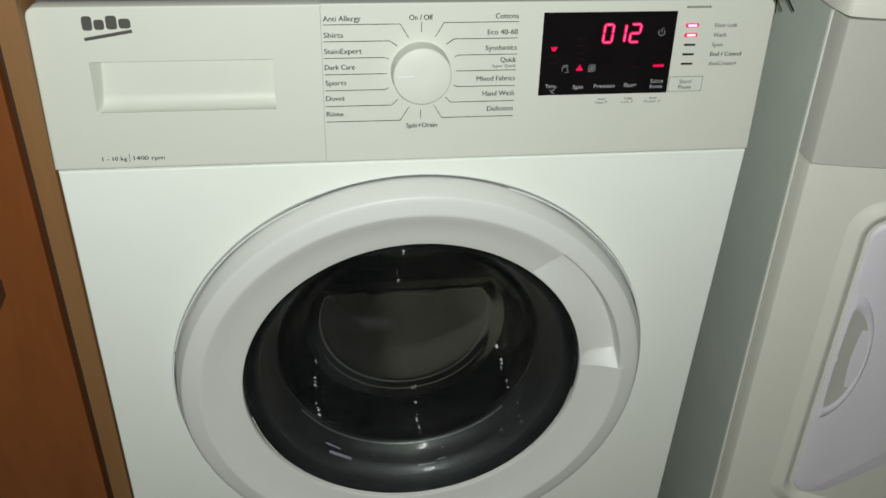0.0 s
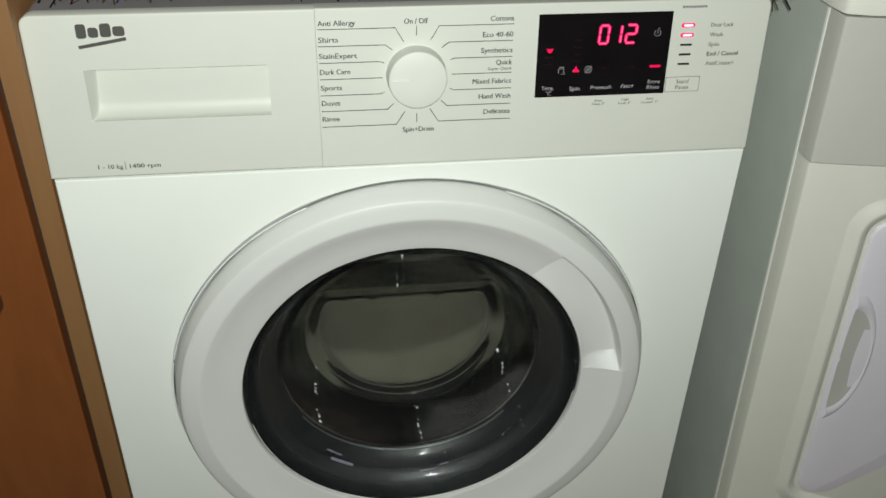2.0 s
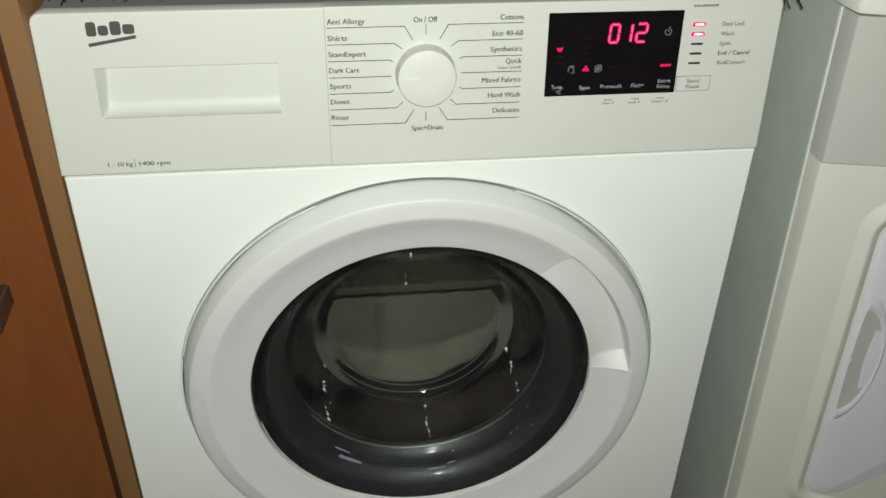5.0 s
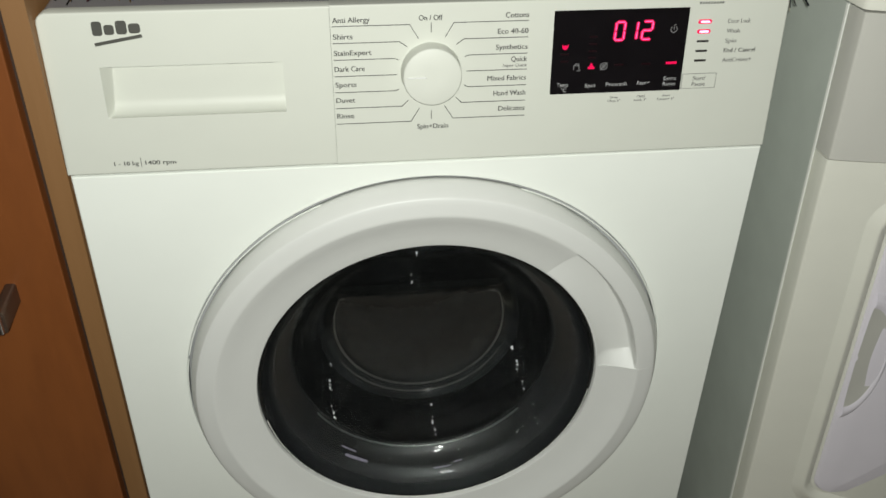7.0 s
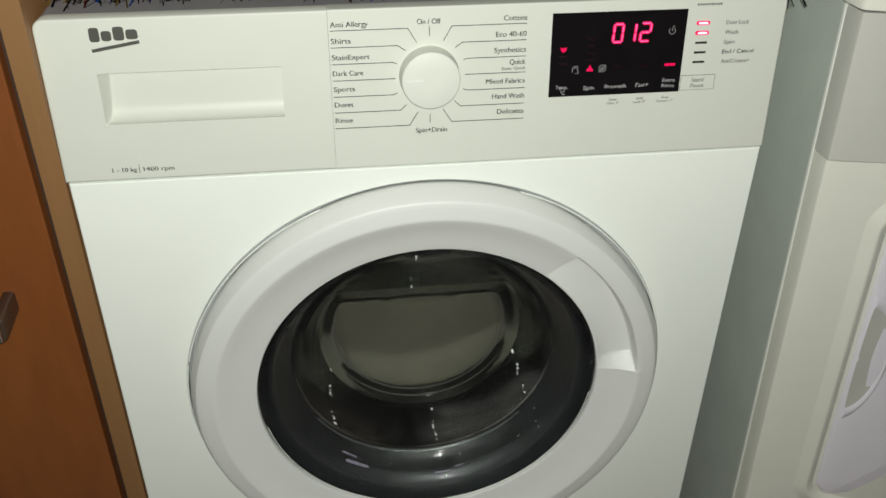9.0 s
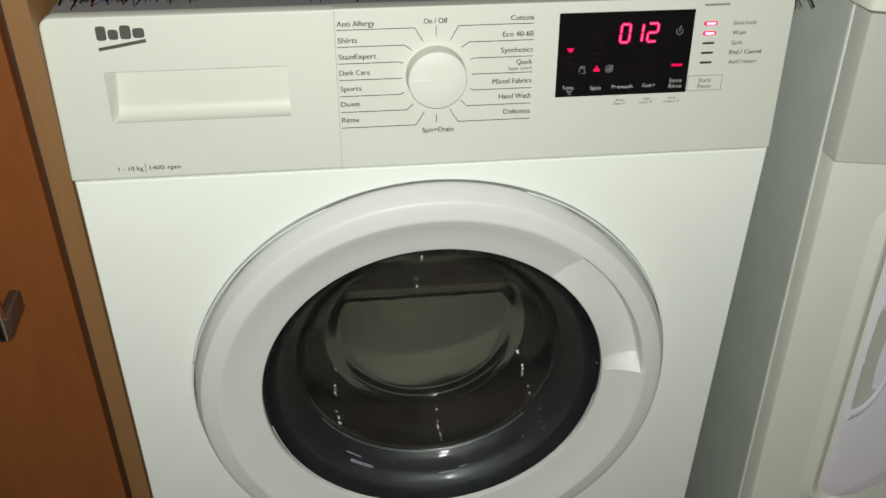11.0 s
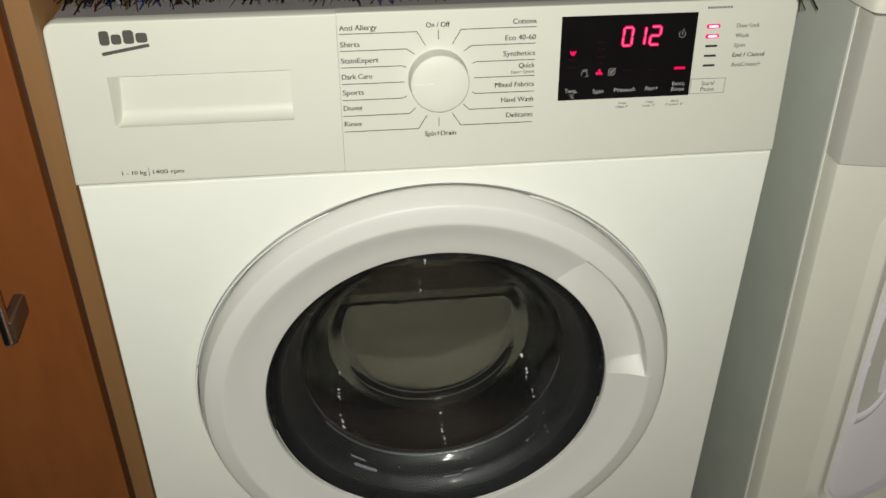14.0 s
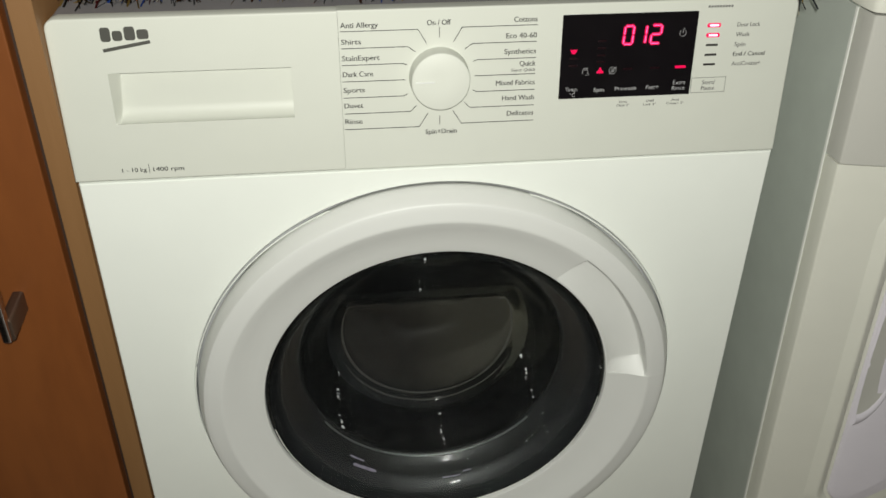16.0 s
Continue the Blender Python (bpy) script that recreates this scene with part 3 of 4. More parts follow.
    part("key_outline", bm, LIGHTINK, key, smooth=0)
    words("key_print", "Start/", key, LIGHTINK, 0.2296, 0.7831, 0.0036, 0.0112, "m", lift=0.0006)
    words("key_print", "Pause", key, LIGHTINK, 0.2296, 0.7781, 0.0036, 0.0116, "m", lift=0.0006)
    # unreadable model print as bars
    for i in range(9):
        bm = bmesh.new()
        slab(bm, FASCIA, 0.2212 + 0.0024 * i, fv(0.8474), 0.2230 + 0.0024 * i, fv(0.8492), -0.001, 0.0002, 0.0002, 0.0001)
        part("model_print", bm, LIGHTINK, wm, smooth=0)


def polar(bm, prof, a0, a1, n):
    """Sweeps prof(angle) -> list of (radius, y) round the drum axis. Returns the rows of vertices."""
    full = a1 - a0 >= 360
    rows = []
    for i in range(n if full else n + 1):
        a = radians(a0 + (a1 - a0) * i / n)
        rows.append([bm.verts.new((K * r * math.cos(a), y, CZ + K * r * math.sin(a))) for r, y in prof(math.degrees(a))])
    for i in range(len(rows) if full else len(rows) - 1):
        p, q = rows[i], rows[(i + 1) % len(rows)]
        for k in range(len(p) - 1):
            bm.faces.new((p[k], q[k], q[k + 1], p[k + 1]))
    return rows


H0, H1 = 4.0, 50.5            # the grip's stretch of the ring, in degrees
RIM = [(0.2270, 0.0120), (0.2318, 0.0060), (0.2338, -0.0010), (0.2336, -0.0050), (0.2318, -0.0100), (0.2293, -0.0152), (0.2266, -0.0200), (0.2257, -0.0211), (0.2244, -0.0217)]
DISH = [(0.2200, -0.0224), (0.2150, -0.0231), (0.2105, -0.0236), (0.2088, -0.0238), (0.2070, -0.0232), (0.2000, -0.0198), (0.1900, -0.0152), (0.1790, -0.0120), (0.1715, -0.0102), (0.1698, -0.0096), (0.1692, -0.0084), (0.1692, -0.0040)]


def rim(a):
    """Outer side of the ring, drawn in behind the grip and along the hinge."""
    a = a % 360
    relief = 0.0030 * math.sin(math.pi * (a - 12) / 60) if 12 < a < 72 else 0.0
    if 108 < a < 198:
        relief = 0.0024 * math.sin(math.pi * (a - 108) / 90)
    return [(r - relief * min(1.0, max(0.0, (r - 0.2257) / 0.0075)) if y < 0.010 else r, y) for r, y in RIM]


def door(wm):
    bm = bmesh.new()
    rows = polar(bm, lambda a: rim(a) + DISH, H1, 360 + H0, 156)
    for row in (rows[0], rows[-1]):                    # end walls down to the grip's floor
        base = [bm.verts.new((v.co.x, max(v.co.y, 0.004) if k < 3 else 0.004, v.co.z)) for k, v in enumerate(row)]
        for k in range(3, len(row) - 2):
            bm.faces.new((row[k], row[k + 1], base[k + 1], base[k]))
    ring = part("door", bm, DOORPLASTIC, wm, "round white door ring, closed", 28)

    # grip: outer bow and scooped floor
    bow = [(0.2200, -0.0223), (0.2150, -0.0230), (0.2105, -0.0235), (0.2082, -0.0232)]
    dish = {0.1990: -0.0193, 0.1880: -0.0144, 0.1780: -0.0104, 0.1712: -0.0100}

    def grip(a):
        """The bow's inner wall leans more towards the upper end; the floor ramps up to the dish at the lower end."""
        s = max(0.0, min(1.0, (a - H0) / (H1 - H0)))
        k = min(1.0, max(0.0, (a - H0 - 0.01) / 4.4))
        foot = 0.2045 - 0.0015 * s
        prof = [(0.2072, -0.0226 + 0.0004 * k), (foot + 0.0012, -0.0215 + 0.0135 * k), (foot, -0.0213 + 0.0150 * k)]
        for r, floor_y in ((0.1990, -0.0050), (0.1880, -0.0046), (0.1780, -0.0056), (0.1712, -0.0094)):
            prof.append((min(r, foot - 0.001), dish[r] * (1 - k) + floor_y * k))
        return rim(a) + bow + prof + [(0.1698, -0.0094), (0.1692, -0.0084), (0.1692, -0.0040)]
    bm = bmesh.new()
    polar(bm, grip, H0 + 0.01, H1 - 0.01, 64)
    part("handle", bm, DOORPLASTIC, ring, "scooped grip in the door ring", 28)

    # bowl: thick glass, round, with a flattened roof that slopes to a straight-topped back
    room = [(0.1690, -0.0050), (0.1674, -0.0060), (0.1658, -0.0056), (0.1645, -0.0020), (0.1622, 0.0080), (0.1588, 0.0150), (0.1545, 0.0198), (0.1480, 0.0235), (0.1420, 0.0268), (0.1370, 0.0305),
            (0.1328, 0.0350), (0.1293, 0.0400), (0.1262, 0.0455), (0.1232, 0.0510), (0.1203, 0.0565), (0.1168, 0.0628), (0.1132, 0.0690), (0.1098, 0.0755), (0.1054, 0.0832), (0.1008, 0.0893),
            (0.0962, 0.0932), (0.0935, 0.0950), (0.0900, 0.0962), (0.0840, 0.0968), (0.0600, 0.0975), (0.0300, 0.0980), (0.0040, 0.0982)]
    back = [(0.1700, -0.0030), (0.1698, 0.0000), (0.1682, 0.0060), (0.1652, 0.0130), (0.1620, 0.0195), (0.1560, 0.0240), (0.1480, 0.0278), (0.1430, 0.0312), (0.1390, 0.0352), (0.1355, 0.0400), (0.1325, 0.0455), (0.1295, 0.0515), (0.1262, 0.0580), (0.1205, 0.0740),
            (0.1145, 0.0870), (0.1100, 0.0945), (0.1070, 0.0980), (0.1020, 0.1012), (0.0960, 0.1032), (0.0880, 0.1042), (0.0600, 0.1050), (0.0300, 0.1052), (0.0040, 0.1054)]
    n = 192
    bm = bmesh.new()

    def shell(prof, top, fall):
        rows = []
        for r, y in prof:
            h = top - (y - 0.010) * fall if y > 0.010 else 9.0
            row = []
            for i in range(n):
                a = 2 * math.pi * i / n
                x, z = K * r * math.cos(a), K * r * math.sin(a)
                k = 0.0022
                if h < 1 and z > -0.03:
                    z = -k * math.log(math.exp(-z / k) + math.exp(-h / k))
                row.append(bm.verts.new((x, y, CZ + z)))
            rows.append(row)
        for p, q in zip(rows, rows[1:]):
            for i in range(n):
                bm.faces.new((p[i], p[(i + 1) % n], q[(i + 1) % n], q[i]))
        bm.faces.new(rows[-1])
        return rows
    inner, outer = shell(room, 0.1545, 1.347), shell(back, 0.1700, 1.334)
    for i in range(n):
        bm.faces.new((inner[0][i], inner[0][(i + 1) % n], outer[0][(i + 1) % n], outer[0][i]))
    bowl = part("glass_bowl", bm, GLASS, ring, "thick glass door bowl with a flattened roof", 50)
    bowl.visible_shadow = False

    # added tinted lining that dims what shows through the bowl's wall
    bm = bmesh.new()
    wall_line = [(0.1352, 0.0460), (0.1292, 0.0580), (0.1225, 0.0742), (0.1168, 0.0870), (0.1140, 0.0915)]
    polar(bm, lambda a: wall_line + [(r + 0.0012, y + 0.0004) for r, y in wall_line[::-1]] + wall_line[:1], -202, 22, 120)
    sleeve = part("dimming_lining", bm, DIMMING, ring, "added tinted lining that dims the view through the bowl's wall", 50)
    sleeve.visible_shadow = False
    # added tinted plate that dims what shows through the bowl's roof
    bm = bmesh.new()
    plate = []
    for lift in (0.003, 0.0045):
        for y, w in ((0.048, 0.066), (0.066, 0.082), (0.093, 0.094)):
            z = CZ + 0.1700 - (y - 0.010) * 1.334 + lift
            plate.append([bm.verts.new((x, y, z)) for x in (-w, w)])
    for a, b in ((0, 1), (1, 2)):
        bm.faces.new((*plate[a], *plate[b][::-1]))
        bm.faces.new((*plate[a + 3], *plate[b + 3][::-1]))
        for k in (0, 1):
            bm.faces.new((plate[a][k], plate[b][k], plate[b + 3][k], plate[a + 3][k]))
    bm.faces.new((*plate[0], *plate[3][::-1]))
    bm.faces.new((*plate[2], *plate[5][::-1]))
    bmesh.ops.recalc_face_normals(bm, faces=bm.faces)
    roof = part("dimming_plate", bm, DIMMING, ring, "added tinted plate that dims the view through the bowl's roof", 30)
    roof.visible_shadow = False

    # glint along the lower edge of the glass, put in as a white line
    bm = bmesh.new()
    polar(bm, lambda a: [(0.1669 + 0.0004 * math.cos(w), -0.0064 + 0.0004 * math.sin(w)) for w in (0, 1.05, 2.09, 3.14, 4.19, 5.24, 6.283)], 192, 352, 160)
    part("edge_glint", bm, EDGELINE, ring, "bright line in place of the glint along the glass")

    # torch glints on the glass, put in as white specks
    rng = random.Random(11)
    bm = bmesh.new()

    def speck(deg, r, y, size):
        a = radians(deg)
        m = Matrix.Translation((K * r * math.cos(a), y, CZ + K * r * math.sin(a))) @ Matrix.Diagonal((size, size, size * rng.uniform(1.0, 1.8), 1))
        bmesh.ops.create_icosphere(bm, subdivisions=1, radius=1, matrix=m)
    for k in range(9):
        s = rng.random()
        speck(rng.uniform(292, 330), 0.1560 - 0.0180 * s, 0.0175 + 0.0090 * s, rng.uniform(0.0003, 0.0007))
    for k in range(3):
        s = rng.random()
        speck(rng.uniform(232, 286), 0.1560 - 0.0180 * s, 0.0175 + 0.0090 * s, rng.uniform(0.0003, 0.0006))
    for y, z, size in ((0.0116, 0.1480, 0.0009), (0.0124, 0.1445, 0.0005), (0.0600, 0.0793, 0.0009), (0.0640, 0.0745, 0.0006)):
        speck(math.degrees(math.atan2(z, -0.011)), math.hypot(z, 0.011), y, size)
    # clusters of glints down the bowl's wall
    for deg, turn, spots in ((201, 20, ((0.05, 3), (0.16, 4), (0.55, 5), (0.66, 2), (0.92, 3))), (342, -14, ((0.10, 2), (0.20, 2), (0.52, 5), (0.62, 4), (0.95, 4)))):
        for s0, count in spots:
            for k in range(count):
                s = s0 + rng.uniform(-0.05, 0.05)
                speck(deg + turn * (1 - s) + rng.uniform(-1.6, 1.6), 0.1285 - 0.0225 * s, 0.0400 + 0.042 * s, rng.uniform(0.0003, 0.0011))
    for s, size in ((0.10, 0.0006), (0.22, 0.0010), (0.27, 0.0005), (0.40, 0.0011), (0.45, 0.0009), (0.55, 0.0006), (0.85, 0.0012)):
        speck(276 + rng.uniform(-0.6, 0.6), 0.1285 - 0.0225 * s, 0.0400 + 0.042 * s, size)
    tagged(part("glint_specks", bm, GLINT, ring, "tiny white specks in place of torch glints on the glass", 60), kind="stuff")

    # grey ring behind the flange of the bowl, black lip inside it
    bm = bmesh.new()
    polar(bm, lambda a: [(0.1800, 0.004), (0.1740, 0.0010), (0.1722, -0.0040), (0.1708, 0.0040), (0.1696, 0.0110), (0.1665, 0.0190), (0.1600, 0.0265), (0.1560, 0.0288), (0.1565, 0.0320), (0.1800, 0.020)], 0, 360, 120)
    part("bowl_seat", bm, BLACKPLASTIC, ring, "dark grey ring behind the glass")
    bm = bmesh.new()
    polar(bm, lambda a: [(0.1558, 0.0291), (0.1480, 0.0330), (0.1400, 0.0385), (0.1366, 0.0430), (0.1372, 0.0460), (0.1600, 0.0400), (0.1558, 0.0291)], 0, 360, 120)
    part("bowl_lip", bm, LIPBLACK, ring, "black rubber lip inside the ring")
    bm = bmesh.new()
    polar(bm, lambda a: [(0.1382 + 0.0011 * math.cos(w), 0.0408 + 0.0011 * math.sin(w)) for w in (0, 1.05, 2.09, 3.14, 4.19, 5.24, 6.283)], 212, 320, 80)
    part("bright_edge", bm, BRIGHTEDGE, ring, "bright thin rim line")

    # pale ridges put in for the light refracted round the bowl's flat back
    for r, y, h, thick, lo, hi in ((0.0925, 0.0952, 0.0360, 0.0013, 150, 395), (0.0990, 0.0905, 0.0420, 0.0010, 205, 335)):
        bm = bmesh.new()
        rows = []
        for i in range(121):
            a = radians(lo + (hi - lo) * i / 120)
            x, z = K * r * math.cos(a), K * r * math.sin(a)
            z = -0.003 * math.log(math.exp(-z / 0.003) + math.exp(-h / 0.003)) if z > -0.03 else z
            taper = min(1.0, 0.15 + min(i, 120 - i) / 30)
            rows.append([bm.verts.new((x * (1 + thick * taper * math.cos(w) / r), y - 0.0002 + thick * 0.6 * math.sin(w), CZ + z * (1 + thick * taper * math.cos(w) / r))) for w in (0, 1.257, 2.513, 3.770, 5.027)])
        for p, q in zip(rows, rows[1:]):
            for k in range(5):
                bm.faces.new((p[k], p[(k + 1) % 5], q[(k + 1) % 5], q[k]))
        part("refraction_line", bm, REFRACTLINE, ring, "faint pale ridge in place of light refracted in the glass", 60)

    # lilac-grey reflections in the lower flange, put in as thin pale patches
    for deg, span, s0, s1 in ((239, 5.5, 0.42, 0.56), (234, 4.0, 0.15, 0.22), (277, 4.0, 0.60, 0.66), (284, 2.0, 0.45, 0.52)):
        bm = bmesh.new()
        rows = []
        for i in range(15):
            a = radians(deg - span + 2 * span * i / 14)
            row = []
            for j in range(4):
                q = s0 + (s1 - s0) * j / 3 + 0.03 * noise.noise(Vector((i * 0.6, deg, j)))
                if i in (0, 14):
                    q = (s0 + s1) / 2 + 0.002 * j
                r, y = K * (0.1588 - 0.0188 * (1 - q)), 0.0150 + 0.0118 * (1 - q)
                row.append(bm.verts.new((r * math.cos(a), y - 0.0009, CZ + r * math.sin(a) + 0.0007)))
            rows.append(row)
        for p, q in zip(rows, rows[1:]):
            for j in range(3):
                bm.faces.new((p[j], q[j], q[j + 1], p[j + 1]))
        tagged(part("lilac_sheen", bm, LILACSHEEN, ring, "thin patch in place of a lilac-grey reflection", 60))


def drum_and_gasket(wm):
    bm = bmesh.new()
    polar(bm, lambda a: [(0.200, 0.0105), (0.196, 0.020), (0.186, 0.024), (0.182, 0.034), (0.190, 0.042), (0.188, 0.052), (0.172, 0.056), (0.166, 0.064), (0.172, 0.070), (0.200, 0.060), (0.206, 0.012)], 0, 360, 96)
    part("door_gasket", bm, RUBBER, wm, "dark rubber door gasket")
    # tub that closes the drum in
    bm = bmesh.new()
    polar(bm, lambda a: [(0.19, 0.062), (0.262, 0.062), (0.262, 0.43), (0.01, 0.43)], 0, 360, 64)
    part("outer_tub", bm, RUBBER, wm)
    bm = bmesh.new()

    def sweep(prof, n):
        rows = []
        for i in range(n):
            a = 2 * math.pi * i / n
            rows.append([bm.verts.new((r * math.cos(a), y, r * math.sin(a))) for r, y in prof])
        for i in range(n):
            p, q = rows[i], rows[(i + 1) % n]
            for k in range(len(p) - 1):
                bm.faces.new((p[k], q[k], q[k + 1], p[k + 1]))
    sweep([(0.174, 0.080), (0.178, 0.076), (0.190, 0.076), (0.215, 0.080), (0.246, 0.092), (0.249, 0.100), (0.249, 0.385), (0.240, 0.395), (0.18, 0.398), (0.12, 0.392), (0.06, 0.392), (0.004, 0.388)], 96)
    me = mesh("drum", bm, STEEL)
    d = new("drum", me)
    d.parent = wm
    d.matrix_parent_inverse = wm.matrix_basis.inverted()
    d.matrix_basis = pose(0, 0, CZ)
    tagged(d, "turning steel drum")
    MOVING.append(d)
    for k in range(3):
        bm = bmesh.new()
        m = pose(0, 0, 0, 0, 60 + 120 * k, 0)
        rings = []
        for y, s in ((0.105, 0.6), (0.115, 1.0), (0.24, 1.0), (0.365, 1.0), (0.38, 0.6)):
            rings.append([Vector((w, y, 0.247 - hh * s)) for w, hh in ((-0.034, 0), (-0.018, 0.008), (-0.008, 0.013), (0.0, 0.014), (0.008, 0.013), (0.018, 0.008), (0.034, 0))])
        vs = [[bm.verts.new(m @ p) for p in r] for r in rings]
        for a, b in zip(vs, vs[1:]):
            for i in range(len(a) - 1):
                bm.faces.new((a[i], a[i + 1], b[i + 1], b[i]))
        bm.faces.new(vs[0])
        bm.faces.new(vs[-1])
        part("lifter", bm, STEEL, d)


MOVING = []


def laundry(name, a0, a1, y0, y1, rin, material, label, seed, rough=0.022, heap=0.0):
    """Wet washing pressed to the drum wall: folds on the inside, flat against the steel. Angles from the right, counter-clockwise, in degrees."""
    n, k = 72, 26
    bm = bmesh.new()
    inner, outer, flaps = [], [], []
    off = Vector((seed * 3.1, seed * 1.7, seed * 0.9))
    for i in range(n + 1):
        s = i / n
        a = radians(a0 + (a1 - a0) * s)
        rowi, rowo = [], []
        for j in range(k + 1):
            q = j / k
            y = y0 + (y1 - y0) * q
            p = Vector((math.cos(a) * 0.2, y, math.sin(a) * 0.2))
            back = min(1, (1 - q) * 8 + 0.05) if not heap else 1
            edge = min(1, min(s, 1 - s) * (22 if heap else 7)) ** 0.6 * (min(1, q * 8 + 0.05) * back) ** 0.6
            fold = noise.noise(p * 17 + off) + 0.6 * noise.noise(p * 38 + off) + 0.5 * abs(noise.noise(Vector((p.x * 60, p.y * 14, p.z * 60)) + off))
            r = 0.246 - (0.246 - rin + heap * q * q + rough * (1 - 0.8 * q if heap else 1) * fold) * edge
            r = min(0.2465, max(0.05, r))
            yy = y + min(0.012, rough) * (1 - q * q) * noise.noise(p * 22 - off)
            rowi.append(bm.verts.new((r * math.cos(a), yy, r * math.sin(a))))
            rowo.append(bm.verts.new((0.2475 * math.cos(a), y, 0.2475 * math.sin(a))))
        inner.append(rowi)
        outer.append(rowo)
    if heap:                                   # the far end lies up against the drum's back
        for i, row in enumerate(inner):
            a = radians(a0 + (a1 - a0) * i / n)
            r0 = math.hypot(row[-1].co.x, row[-1].co.z)
            flap = []
            for j in range(1, 7):
                r = r0 + (0.085 - r0) * j / 6
                p = Vector((math.cos(a) * r, seed, math.sin(a) * r))
                flap.append(bm.verts.new((r * math.cos(a), y1 - 0.004 - 0.006 * abs(noise.noise(p * 24 + off)), r * math.sin(a))))
            flaps.append(flap)
        for p, q, e, f in zip(flaps, flaps[1:], inner, inner[1:]):
            for g, h in zip([e[-1]] + p, range(6)):
                before = f[-1] if h == 0 else q[h - 1]
                bm.faces.new((g, before, q[h], p[h]))
    for i in range(n):
        for j in range(k):
            bm.faces.new((inner[i][j], inner[i + 1][j], inner[i + 1][j + 1], inner[i][j + 1]))
            bm.faces.new((outer[i][j], outer[i][j + 1], outer[i + 1][j + 1], outer[i + 1][j]))
        for j in (0, k):
            bm.faces.new((inner[i][j], outer[i][j], outer[i + 1][j], inner[i + 1][j]))
    for i in (0, n):
        for j in range(k):
            bm.faces.new((inner[i][j], inner[i][j + 1], outer[i][j + 1], outer[i][j]))
    ob = new(name, mesh(name, bm, material, 60))
    ob.matrix_basis = pose(0, 0, CZ)
    tagged(ob, label, "laundry", "wet washing in the drum")
    MOVING.append(ob)
    return ob
# ---- tumble dryer beside it: bowed front, raised side ridge, lid ----
def tumble_dryer():
    td = thing("tumble_dryer", (0.645, 0.28, 0), "off-white tumble dryer standing beside the washing machine", "tumble dryer")
    m = pose(0.3555, -0.022, 0, -0.9, -1.50, -1.5)

    def shape(bm, plan, zs):
        loft(bm, m, [(plan, z) for z in zs])
        return bm
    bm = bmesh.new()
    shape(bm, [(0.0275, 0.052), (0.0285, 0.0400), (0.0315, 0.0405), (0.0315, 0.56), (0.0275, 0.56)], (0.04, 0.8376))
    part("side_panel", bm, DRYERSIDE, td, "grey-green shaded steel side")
    # highlight along the side's front edge, put into a thin white strip
    bm = bmesh.new()
    shape(bm, [(0.0277, 0.0420), (0.0277, 0.0394), (0.0281, 0.0386), (0.0287, 0.0386), (0.0292, 0.0394), (0.0292, 0.0420)], (0.04, 0.8374))
    part("front_edge_line", bm, EDGELINE, td, "thin white strip for the highlight on the front edge")
    bm = bmesh.new()
    shape(bm, [(0.5685, 0.0405), (0.5715, 0.0400), (0.5725, 0.052), (0.5725, 0.56), (0.5685, 0.56)], (0.04, 0.836))
    part("side_panel", bm, DRYERSIDE, td)
    bm = bmesh.new()
    shape(bm, [(0.032, 0.50), (0.568, 0.50), (0.568, 0.56), (0.032, 0.56)], (0.04, 0.836))
    part("back_panel", bm, DRYERSIDE, td)

    def bow(u):
        return 0.0165 - 0.034 * (1 - ((u - 0.3) / 0.261) ** 2)

    def front(drop):
        side = [(0.0298, 0.0402), (0.0320, 0.0205 + drop), (0.0325, 0.0194 + drop), (0.0336, 0.0186 + drop), (0.0365, 0.0177 + drop)]
        pts = list(side)
        pts += [(0.040 + 0.520 * i / 24, bow(0.040 + 0.520 * i / 24) + drop) for i in range(25)]
        pts += [(0.6 - u, v) for u, v in side[::-1]] + [(0.568, 0.06), (0.032, 0.06)]
        return pts
    bm = bmesh.new()
    shape(bm, front(0.0), (0.04, 0.694, 0.6965))
    part("front_panel", bm, DRYERWHITE, td, "off-white bowed front")
    # fascia band, a little proud
    bm = bmesh.new()
    pts = front(-0.0022)

    rows = [[bm.verts.new(m @ Vector((u, v, z))) for u, v in pts] for z in (0.6985, 0.80, 0.8372)]
    for a, b in zip(rows, rows[1:]):
        for i in range(len(a)):
            bm.faces.new((a[i], a[(i + 1) % len(a)], b[(i + 1) % len(a)], b[i]))
    bm.faces.new(rows[0])
    bm.faces.new(rows[-1])
    part("fascia", bm, DRYERGREY, td, "plain pale control fascia")
    # dark joint and lid
    bm = bmesh.new()
    inner = [(0.0300, 0.062), (0.0305, 0.0400), (0.0330, 0.0225), (0.040, 0.0185)] + [(0.06 + 0.48 * i / 10, bow(0.06 + 0.48 * i / 10) + 0.003) for i in range(11)] + [(0.560, 0.0185), (0.567, 0.0225), (0.5695, 0.0400), (0.570, 0.062), (0.570, 0.555), (0.030, 0.555)]
    shape(bm, inner, (0.8360, 0.8405))
    part("lid_joint", bm, SLOT, td, "dark joint below the lid")
    bm = bmesh.new()
    outer = [(0.0265, 0.060), (0.0270, 0.0385), (0.0298, 0.0200), (0.0320, 0.0165), (0.0360, 0.0145)] + [(0.05 + 0.50 * i / 12, bow(0.05 + 0.5 * i / 12) - 0.004) for i in range(13)] + [(0.564, 0.0145), (0.568, 0.0165), (0.5702, 0.0200), (0.573, 0.0385), (0.5735, 0.060), (0.5735, 0.562), (0.0265, 0.562)]
    cx, cy = 0.3, 0.28

